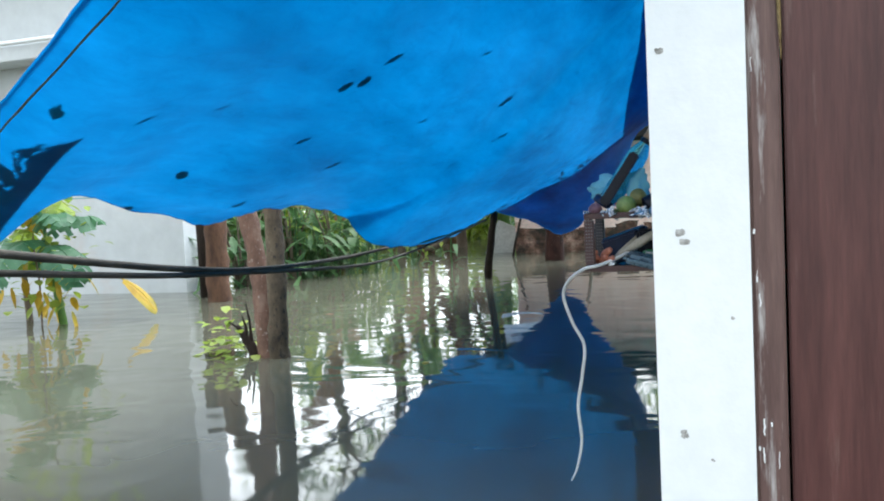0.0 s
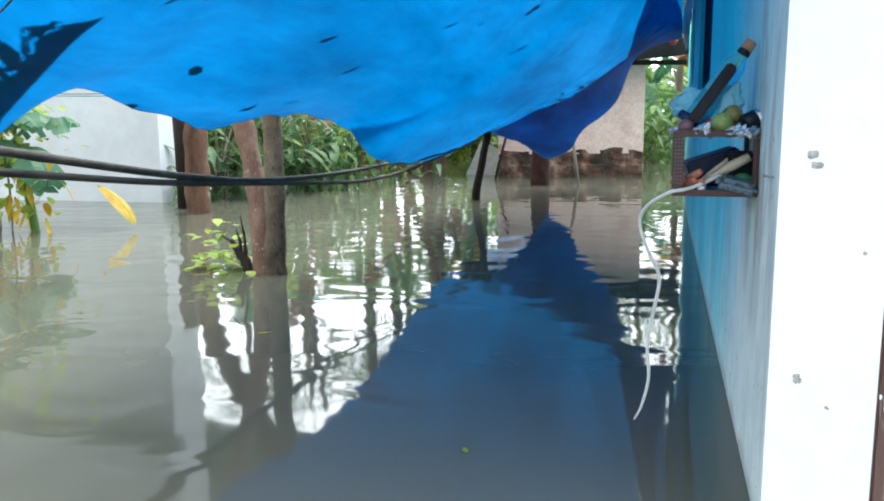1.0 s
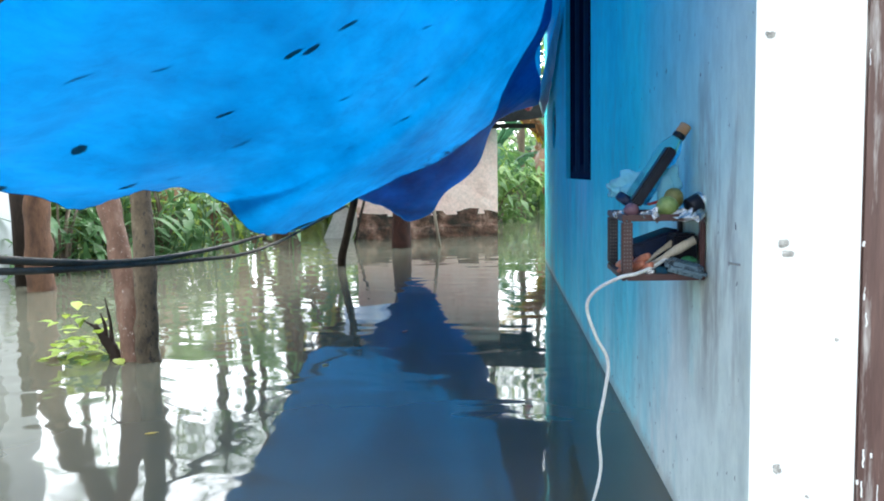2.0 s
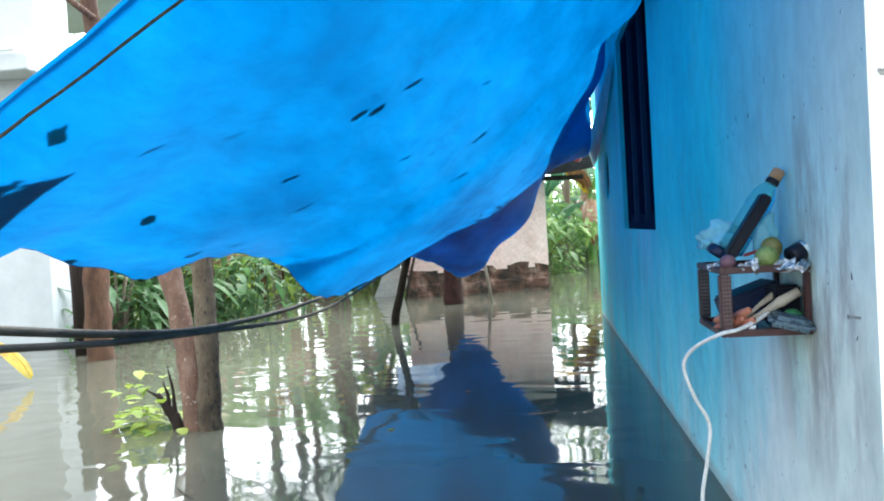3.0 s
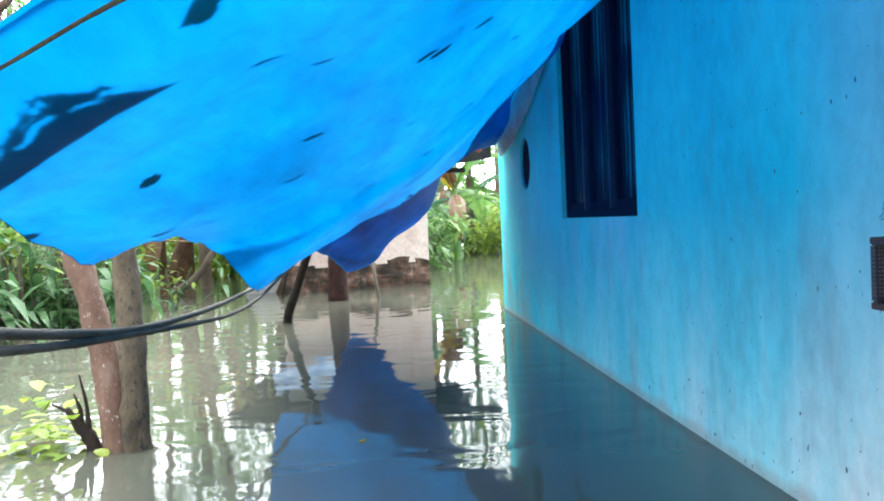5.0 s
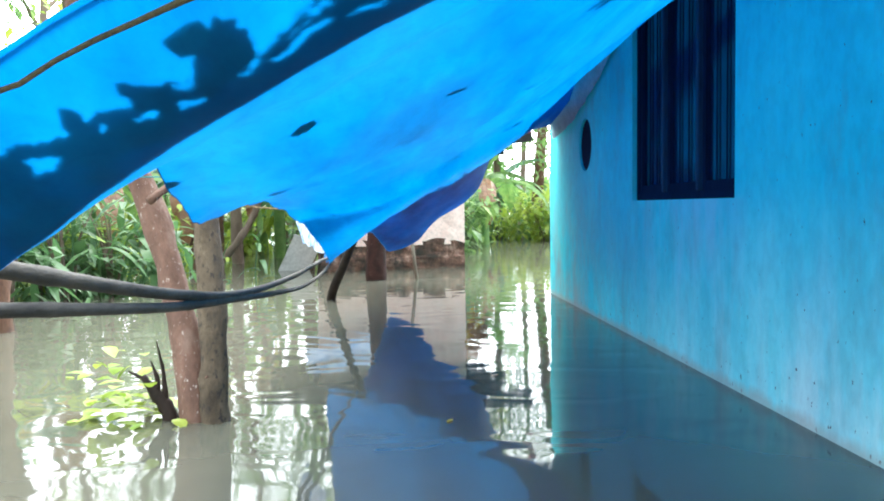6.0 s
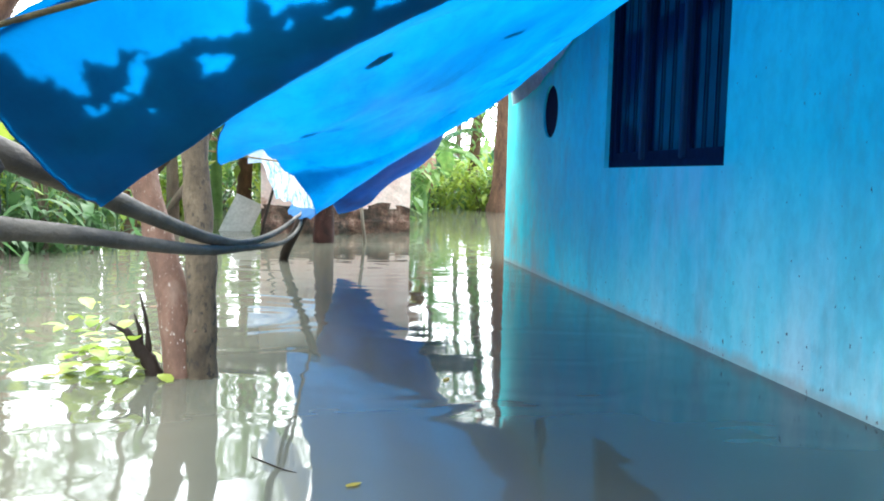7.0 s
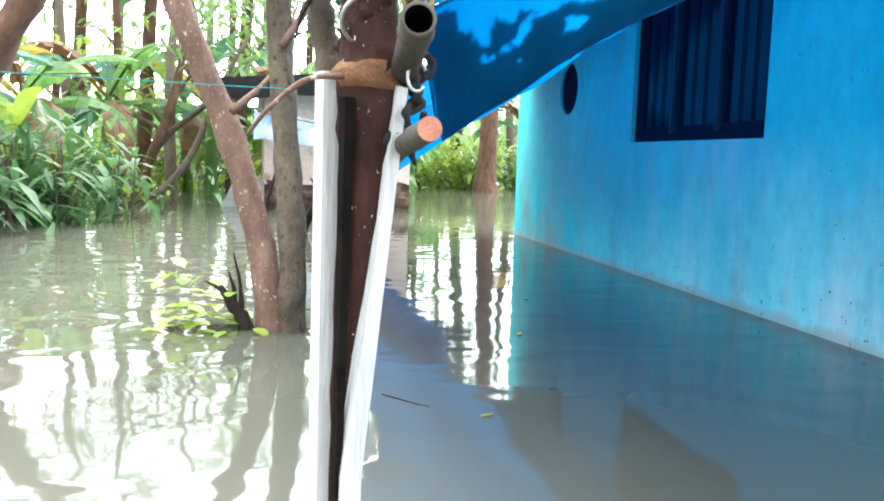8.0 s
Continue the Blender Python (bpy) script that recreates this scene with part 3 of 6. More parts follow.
# front corner pier: white in front, blue on the side
bm = boxed((WX, Y0, -0.6), (0.10, 2.11, 2.85))
wall_front = mesh_object("wall_front", bm, [WHITE, BLUE_WALL])
for p in wall_front.data.polygons:
    p.material_index = 1 if p.normal.x < -0.9 else 0
tagged(wall_front, "white painted wall end with chipped plaster spots", "wall", kind="structure")
for cx, cz, cr in ((-0.075, 1.215, 0.015), (-0.048, 0.80, 0.02), (-0.046, 0.36, 0.014), (0.06, 0.62, 0.006), (0.01, 0.3, 0.005)):
    bm = bmesh.new()
    for k in range(3):
        ball(bm, (cx + rng.uniform(-0.6, 0.6) * cr, Y0, cz + rng.uniform(-0.6, 0.6) * cr), (cr * rng.uniform(0.3, 0.65), 0.0022, cr * rng.uniform(0.25, 0.55)), 12, 0.7)
    part("chip", bm, CHIP, wall_front)

# door beside the pier
door = new("door_1")
tagged(door, "closed red-brown painted wooden door with worn jamb", "door", kind="structure")
part("jamb", boxed((0.102, 1.895, -0.6), (0.168, 2.02, 2.2), 0.006), FRAME_WOOD, door, "scuffed brown door jamb")
part("panel", boxed((0.176, 1.915, -0.6), (0.98, 1.955, 2.13), 0.004), DOOR_WOOD, door)
part("jamb", boxed((0.985, 1.895, -0.6), (1.05, 2.02, 2.2), 0.006), FRAME_WOOD, door)
part("lintel", boxed((0.168, 1.895, 2.135), (0.985, 2.02, 2.2), 0.006), FRAME_WOOD, door)
bm = boxed((1.055, Y0, -0.6), (5.2, 2.09, 2.85))
box(bm, (0.103, Y0, 2.205), (1.055, 2.09, 2.85))
tagged(mesh_object("wall_front_2", bm, WHITE), "white painted front wall of the house", "wall", kind="structure")
tagged(mesh_object("wall_east", boxed((5.2, Y0, -0.6), (5.4, Y1, 2.85)), WHITE), "white painted far side wall of the house", "wall", kind="structure")
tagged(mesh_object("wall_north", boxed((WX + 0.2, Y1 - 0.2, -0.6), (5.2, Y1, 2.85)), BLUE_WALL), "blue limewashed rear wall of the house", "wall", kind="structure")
# unseen room surfaces, coloured dark so the interior reads as unlit
tagged(mesh_object("floor", boxed((0.1, 2.12, -0.4), (5.19, 9.02, -0.02)), ROOM_SHADE), "unseen cement floor inside the house, coloured dark as shade", "floor", kind="structure")
tagged(mesh_object("partition", boxed((1.6, 2.12, -0.02), (1.7, 9.02, 2.8)), ROOM_SHADE), "unseen inner wall behind the window, coloured dark as shade", "wall", kind="structure")
tagged(mesh_object("ceiling", boxed((0.1, 2.12, 2.7), (5.19, 9.02, 2.8)), ROOM_SHADE), "unseen ceiling inside the house, coloured dark as shade", "ceiling", kind="structure")
# unseen roof; its eaves are stretched to keep sky light off the wall
bm = bmesh.new()
eave = [(-0.32, 1.6), (5.8, 1.6), (5.8, 10.7), (-0.32, 10.7)]
lowv = [bm.verts.new((x, y, 2.86)) for x, y in eave]
ridge = [bm.verts.new((2.65, 3.4, 4.1)), bm.verts.new((2.65, 7.7, 4.1))]
bm.faces.new(lowv[::-1])
bm.faces.new((lowv[0], lowv[1], ridge[0]))
bm.faces.new((lowv[1], lowv[2], ridge[1], ridge[0]))
bm.faces.new((lowv[2], lowv[3], ridge[1]))
bm.faces.new((lowv[3], lowv[0], ridge[0], ridge[1]))
tagged(mesh_object("roof", bm, ROOF_TILE), "unseen red-brown tiled hip roof of the house, eaves added for shade", "roof", kind="structure")


def house_window():
    w = new("window_1")
    tagged(w, "dark wooden three-part window with barred dark panes", "window", kind="structure")
    xa, xb = WX + 0.03, WX + 0.10
    fr = 0.045
    for lo, hi in (((xa, WIN_Y0, WIN_Z0), (xb, WIN_Y0 + fr, WIN_Z1)), ((xa, WIN_Y1 - fr, WIN_Z0), (xb, WIN_Y1, WIN_Z1)),
                   ((xa, WIN_Y0 + fr, WIN_Z0), (xb, WIN_Y1 - fr, WIN_Z0 + fr)), ((xa, WIN_Y0 + fr, WIN_Z1 - fr), (xb, WIN_Y1 - fr, WIN_Z1))):
        part("window_frame", boxed(lo, hi, 0.004), DARK_WOOD, w)
    mull = (5.29, 5.845)
    for y in mull:
        part("mullion", boxed((xa - 0.012, y - 0.022, WIN_Z0 + fr), (xb, y + 0.022, WIN_Z1 - fr), 0.005), MULLION, w, "mullion coloured bluer as if lit")
    spans = [(WIN_Y0 + fr, mull[0] - 0.022), (mull[0] + 0.022, mull[1] - 0.022), (mull[1] + 0.022, WIN_Y1 - fr)]
    for a, b in spans:
        z0, z1 = WIN_Z0 + fr, WIN_Z1 - fr
        sash = part("sash", boxed((xa + 0.012, a, z0), (xb - 0.015, a + 0.04, z1), 0.003), DARK_WOOD, w)
        part("sash", boxed((xa + 0.012, b - 0.04, z0), (xb - 0.015, b, z1), 0.003), DARK_WOOD, w)
        part("sash", boxed((xa + 0.012, a + 0.04, z0), (xb - 0.015, b - 0.04, z0 + 0.05), 0.003), DARK_WOOD, w)
        part("pane", boxed((xa + 0.03, a + 0.04, z0 + 0.05), (xa + 0.035, b - 0.04, z1)), GLASS, w, "dark smeared glass")
        for k in range(1, 3):
            y = a + 0.04 + (b - a - 0.08) * k / 3
            part("bar", tubed([(xa + 0.022, y, z0 + 0.05), (xa + 0.022, y, z1)], 0.0045, 6), DARK_WOOD, w)
    return w


house_window()
# added dark disc and slats standing in for shade inside the vent hole
bm = bmesh.new()
tube(bm, [(WX + 0.02, VENT_Y, VENT_Z), (WX + 0.05, VENT_Y, VENT_Z)], VENT_R - 0.003, 40)
vent = tagged(mesh_object("vent", bm, DARK_WOOD), "dark disc standing in for the shaded round vent hole", "vent", kind="structure")
for k in range(5):
    h = math.sqrt(max(0.0, 0.2 ** 2 - (0.07 * (k - 2)) ** 2))
    part("slat", boxed((WX + 0.0165, VENT_Y - h, VENT_Z + 0.07 * (k - 2) - 0.02), (WX + 0.0195, VENT_Y + h, VENT_Z + 0.07 * (k - 2) + 0.02), 0.003), DARK_WOOD, vent)

# nail in the wall
nail = tagged(mesh_object("nail", tubed([(WX + 0.02, 1.97, 0.757), (WX - 0.02, 1.975, 0.763), (WX - 0.022, 1.975, 0.763)], [0.0025, 0.0025, 0.006], 8), GREY_METAL), "rusty iron nail stuck in the blue wall", "nail")


fr = random.Random(21)
for k in range(10):
    z = fr.uniform(0.1, 1.3)
    h, w = fr.uniform(0.008, 0.045), fr.uniform(0.001, 0.0035)
    x = 0.104 + fr.random() ** 2 * 0.05
    bm = boxed((x, 1.8935, z), (x + w, 1.8965, z + h))
    bmesh.ops.subdivide_edges(bm, edges=bm.edges, cuts=3, use_grid_fill=True)
    for v in bm.verts:
        v.co.x += 0.003 * noise.noise(v.co * 90)
    part("paint_flake", bm, WHITE, door, "flaking white paint")
part("splinter", tubed([(0.166, 1.892, 1.34), (0.168, 1.89, 1.25), (0.17, 1.89, 1.17)], [0.004, 0.004, 0.001], 5), ROPE_TAN, door, "pale raw splinter")


# ---- the tarpaulin ----
# guide lines of the sheet, each running from the near hem to the far corner
OUTER_EDGE = [(-2.37, 1.88, 0.925), (-2.29, 2.12, 0.81), (-2.17, 2.45, 0.985), (-2.29, 3.4, 0.85), (-2.26, 4.15, 0.9), (-2.16, 4.75, 0.86), (-2.02, 4.99, 0.645), (-2.21, 7.294, 0.547), (-2.002, 8.394, 0.724), (-1.724, 10.663, 0.372)]
LOW_GUIDE = [(-2.1, 1.87, 1.065), (-2.03, 2.05, 0.955), (-1.92, 2.5, 1.07), (-2, 3.22, 0.955), (-1.904, 4.173, 0.957), (-1.861, 4.786, 0.893), (-1.791, 5.082, 0.799), (-1.895, 7.136, 0.724), (-1.758, 8.319, 0.831), (-1.431, 10.342, 0.495)]
BELLY_GUIDE = [(-1.6, 1.63, 1.225), (-1.65, 1.9, 1.13), (-1.52, 2.5, 1.22), (-1.6, 3.1, 1.15), (-1.464, 4.18, 1.142), (-1.465, 4.809, 1.088), (-1.445, 5.194, 1.007), (-1.546, 6.99, 0.93), (-1.475, 8.187, 0.959), (-1.224, 9.838, 0.739)]
MIDDLE_GUIDE = [(-1, 1.35, 1.46), (-1, 1.8, 1.42), (-1, 2.5, 1.47), (-1.15, 3.05, 1.4), (-1.026, 4.201, 1.38), (-1.066, 4.821, 1.326), (-1.087, 5.293, 1.235), (-1.188, 6.868, 1.143), (-1.162, 8.055, 1.106), (-0.843, 9.367, 1.037)]
SHOULDER_GUIDE = [(-0.5, 1.25, 1.85), (-0.5, 1.9, 1.85), (-0.55, 2.5, 1.83), (-0.65, 3.2, 1.73), (-0.641, 4.288, 1.656), (-0.705, 4.875, 1.625), (-0.725, 5.381, 1.522), (-0.832, 6.778, 1.401), (-0.817, 7.879, 1.319), (-0.62, 9.202, 1.513)]
INNER_EDGE = [(-0.12, 1.2, 2.35), (-0.13, 1.9, 2.3), (-0.14, 2.5, 2.22), (-0.111, 3.48, 2.146), (-0.17, 4.591, 2.027), (-0.261, 5.222, 2.043), (-0.262, 5.679, 1.906), (-0.303, 6.96, 1.863), (-0.213, 7.858, 1.756), (-0.186, 8.804, 1.649)]


def crm(a, b, c, d, t):
    return 0.5 * (2 * b + (c - a) * t + (2 * a - 5 * b + 4 * c - d) * t * t + (3 * b - a - 3 * c + d) * t ** 3)


def along(row, t):
    i = min(int(t), len(row) - 2)
    q = lambda k: row[k] if 0 <= k < len(row) else (row[0] * 2 - row[1] if k < 0 else row[-1] * 2 - row[-2])
    return crm(q(i - 1), q(i), q(i + 1), q(i + 2), t - i)


NET = [[Vector(p) for p in row] for row in zip(OUTER_EDGE, LOW_GUIDE, BELLY_GUIDE, MIDDLE_GUIDE, SHOULDER_GUIDE, INNER_EDGE)]


def tarp_at(u, v, wrinkle=True):
    """A point of the sheet: u 0 to 9 from the near hem to the far corner, v 0 to 5 from the low outer edge to the high inner one."""
    p = along([along(row, v) for row in NET], u)
    if wrinkle:
        q = Vector((p.x * 2.2, p.y * 1.1, 0.3))
        p.z += 0.022 * noise.noise(q) + 0.010 * noise.noise(Vector((p.x * 7 + p.y * 2.5, p.y * 1.6 - p.x * 1.5, 2.0))) + 0.0035 * noise.noise(Vector((p.x * 22 + p.y * 5, p.y * 6, 4.0)))
        p.z += 0.016 * math.exp(-((u - 7.5 - 0.08 * v) / 0.55) ** 2) * noise.noise(Vector((u * 9.0, v * 0.8, 11.0)))
        p.z += 0.010 * noise.noise(Vector((p.x * 3.0 + p.y * 3.2, p.x * 0.8, 15.0)))
        if v < 0.9 and abs(u - 1) < 0.8:
            p.z -= 0.03 * (1 - v / 0.9) * math.exp(-abs(u - 1) / 0.16)
        if v < 0.4:
            p.z += (1 - v / 0.4) * (0.02 * noise.noise(Vector((u * 3.1, 7.0, v))) + 0.008 * noise.noise(Vector((u * 13.0, 3.0, v))))
    return p


def build_tarp():
    t = thing("tarpaulin", "saggy translucent blue tarpaulin slung beside the house", "tarpaulin", at=(-1.2, 4.0, 0.0))
    nu, nv = 9 * 22, 5 * 16
    verts = [tarp_at(9 * i / nu, 5 * j / nv) for i in range(nu + 1) for j in range(nv + 1)]
    faces = [(i * (nv + 1) + j, i * (nv + 1) + j + 1, (i + 1) * (nv + 1) + j + 1, (i + 1) * (nv + 1) + j) for i in range(nu) for j in range(nv)]
    sheet = data_object("sheet", verts, faces, TARP, None, True)
    # second sheet layer, added to darken the far flap
    fl, ff, m = [], [], 30
    for i in range(m + 1):
        for j in range(m + 1):
            v = 5.0 * j / m
            u0 = 7.92 + 0.25 * v / 5.0
            fl.append(tarp_at(u0 + (9.0 - u0) * i / m, v) + Vector((0.0, 0.01, 0.02)))
    ff = [(i * (m + 1) + j, i * (m + 1) + j + 1, (i + 1) * (m + 1) + j + 1, (i + 1) * (m + 1) + j) for i in range(m) for j in range(m)]
    flap = data_object("flap_dark_layer", fl, ff, TARP, None, True)
    hv = [tarp_at(0.05 * i / 3, 5 * j / 80) + Vector((0, 0.0, 0.008 + 0.003 * noise.noise(Vector((j * 0.4, i, 0))))) for i in range(4) for j in range(81)]
    hem = data_object("hem", hv, [(i * 81 + j, i * 81 + j + 1, (i + 1) * 81 + j + 1, (i + 1) * 81 + j) for i in range(3) for j in range(80)], TARP, None, True)
    edge = mesh_object("edge_cord", tubed([tarp_at(9 * j / 160, 0) for j in range(161)], 0.0014, 6), TARP, True)
    # extra sheet layer added along the inner edge to darken it like shade
    iv = []
    for i in range(61):
        for j in range(7):
            u = 4.0 + 4.18 * i / 60
            iv.append(tarp_at(u, 5.0 - (0.03 + 0.75 * (i / 60) ** 2) * j / 6) + Vector((0.0, 0.0, 0.012)))
    dark_layer = data_object("inner_dark_layer", iv, [(i * 7 + j, i * 7 + j + 1, i * 7 + j + 8, i * 7 + j + 7) for i in range(60) for j in range(6)], TARP, None, True)
    # unseen strip up to the eave, added to stop light leaking onto the wall
    uv = []
    for i in range(91):
        p = tarp_at(1.5 + 7.5 * i / 90, 5)
        for j in range(9):
            b = j / 8
            uv.append(p.lerp(Vector((p.x, p.y, 2.85)), b) + Vector((0.012 * noise.noise(Vector((p.y * 3, b * 2, 5.0))) * b, 0, 0)))
    light_stop = data_object("light_stop_strip", uv, [(i * 9 + j, i * 9 + j + 1, i * 9 + j + 10, i * 9 + j + 9) for i in range(90) for j in range(8)], TARP, None, True)
    bpy.context.view_layer.update()
    for ob in (sheet, hem, edge, flap, light_stop, dark_layer):
        ob.parent = t
        ob.matrix_parent_inverse = Matrix.Translation((1.2, -4.0, 0.0))
    hem["label"] = "folded double hem of the sheet"
    return t


build_tarp()


def on_tarp(x, y):
    """The sheet's (u, v) nearest to a place in plan."""
    best = min(((tarp_at(u * 0.15, v * 0.125, False) - Vector((x, y, 0))).to_2d().length, u * 0.15, v * 0.125) for u in range(61) for v in range(41))
    return best[1], best[2]


def tarp_leaf(u, v, az, length, width):
    """A fallen leaf that lies on the sheet and follows it."""
    verts, faces = [], []
    e = 0.02
    du = (tarp_at(min(u + e, 9), v, False) - tarp_at(max(u - e, 0), v, False)) / (2 * e)
    dv = (tarp_at(u, min(v + e, 5), False) - tarp_at(u, max(v - e, 0), False)) / (2 * e)
    n = du.cross(dv).normalized()
    if n.z < 0:
        n = -n
    lu, lv = max(du.length, 0.05), max(dv.length, 0.05)
    for i in range(9):
        t = i / 8 - 0.5
        w = 0.5 * width * max(0.04, math.cos(math.pi * t)) ** 0.8
        for s in (-1, 0, 1):
            rag = 1 + 0.9 * noise.noise(Vector((u * 50 + i * 0.9, v * 50 + s * 3, 0))) if width > 0.028 else 1.0
            a, b = t * length, s * w * rag
            p = tarp_at(min(9, max(0.01, u + (a * math.cos(az) - b * math.sin(az)) / lu)), min(5, max(0.0, v + (a * math.sin(az) + b * math.cos(az)) / lv)))
            verts.append(p + n * 0.004)
    for i in range(8):
        for k in range(2):
            o = i * 3 + k
            faces.append((o, o + 1, o + 4, o + 3))
    return verts, faces


def leaf_on_tarp(u, v, az, length, width, material=LEAF_DRY):
    ve, fa = tarp_leaf(u, v, az, length, width)
    tagged(data_object("fallen_leaf", ve, fa, material), "dark wet fallen leaf lying on the tarpaulin", "leaf", "leaves on the tarpaulin")


lr = random.Random(3)
for x, y, ln, wd, az in ((-0.99, 4.33, 0.085, 0.06, 0.9), (-1.27, 2.84, 0.075, 0.05, 0.8), (-1.19, 2.97, 0.06, 0.055, 0.9), (-1.10, 2.98, 0.08, 0.035, 1.0), (-1.49, 2.37, 0.055, 0.02, 0.6),
                         (-1.56, 3.09, 0.07, 0.03, 0.9), (-1.68, 3.54, 0.085, 0.035, 0.8), (-2.06, 3.34, 0.08, 0.045, 0.9), (-1.91, 2.75, 0.05, 0.07, 1.5), (-1.96, 3.71, 0.08, 0.025, 0.5),
                         (-1.13, 4.88, 0.07, 0.03, 1.0), (-0.91, 3.68, 0.05, 0.02, 0.9), (-1.24, 3.76, 0.06, 0.02, 0.9), (-0.99, 5.77, 0.08, 0.035, 0.9), (-1.39, 4.8, 0.05, 0.02, 0.8),
                         (-1.56, 1.75, 0.05, 0.05, 0.4), (-1.56, 2.05, 0.06, 0.02, 0.7), (-1.92, 1.86, 0.08, 0.035, 1.2), (-2.21, 2.79, 0.06, 0.03, 0.3)):
    u, v = on_tarp(x, y)
    leaf_on_tarp(u, v, az, ln * 1.2, wd * 1.15)
# wet specks, strewn thinly over the sheet and thickly along the crease above the flap
for k in range(24):
    leaf_on_tarp(lr.uniform(2.4, 6.5), lr.uniform(0.3, 4.4), lr.gauss(0.8, 0.35), lr.uniform(0.03, 0.06), lr.uniform(0.01, 0.02))
for k in range(70):
    v = 3.9 * lr.random() ** 1.4
    leaf_on_tarp(7.85 + 0.05 * v + lr.gauss(-0.1, 0.12), max(0.1, v), lr.gauss(0.3, 0.4), lr.uniform(0.06, 0.17), lr.uniform(0.02, 0.05), DEBRIS if k % 2 else LEAF_DRY)
# large leaves along the fold at the near hem
for k in range(22):
    v = lr.uniform(0.2, 1.55)
    leaf_on_tarp(0.95 - 0.5 * lr.random() ** 1.5, v, lr.uniform(-0.9, 1.9), lr.uniform(0.05, 0.10), lr.uniform(0.03, 0.06), DEBRIS)


def wet_debris():
    """Sludge of rotting leaves that has slid into the fold."""
    verts, faces = [], []
    nv, nu = 200, 40
    keep = {}
    for j in range(nv + 1):
        v = 2.0 * j / nv
        top = 1.06
        reach = 0.50 + 0.5 * max(0.0, 1 - v / 0.9) + 0.14 * noise.noise(Vector((v * 4.0, 1.3, 0))) + 0.08 * noise.noise(Vector((v * 11.0, 4.3, 0))) + 0.05 * noise.noise(Vector((v * 40.0, 8.3, 0)))
        reach = max(0.04, min(0.98, reach)) * min(1.0, max(0.04, (2.0 - v) / 0.22))
        for i in range(nu + 1):
            u = top - reach * i / nu
            keep[i, j] = len(verts)
            verts.append(tarp_at(max(0.02, u), v) + Vector((0, 0.0, 0.006)))
    for j in range(nv):
        for i in range(nu):
            c, v0 = (i + 0.5) / nu, 2.0 * j / nv
            hole = noise.noise(Vector((2.0 * j / nv * 7.0, i * 0.12, 9.0))) + 0.4 * noise.noise(Vector((2.0 * j / nv * 25.0, i * 0.4, 3.0)))
            if c > 0.55 and v0 > 0.15 and hole > 0.12:
                continue
            faces.append((keep[i, j], keep[i, j + 1], keep[i + 1, j + 1], keep[i + 1, j]))
    ob = data_object("wet_debris", verts, faces, DEBRIS)
    tagged(ob, "dark sludge of rotting leaves in a fold of the tarpaulin", "debris", kind="stuff")


wet_debris()

# rope under the near hem, ending in a knot at the corner post
pts = [tarp_at(0.14 + 0.06 * math.sin(math.pi * k / 24), 0.9 + 2.85 * k / 24) - Vector((0, 0.006, 0.01)) for k in range(25)]
rope = tagged(mesh_object("rope", tubed([Vector((-2.37, 1.88, 0.935))] + pts, 0.003, 8, wobble=0.5), ROPE_DARK, True), "dark twisted rope holding up the tarpaulin's hem", "rope")
for k in range(5):
    a = k * 1.25
    strand = [(-2.372 + 0.016 * math.cos(t) * math.cos(a), 1.872 + 0.016 * math.cos(t) * math.sin(a), 0.930 + 0.013 * math.sin(t)) for t in np.linspace(0, 6.0, 16)]
    part("knot_strand", tubed(strand, 0.0045, 7, wobble=0.4), ROPE_TAN, rope, "tan rope knot", True)


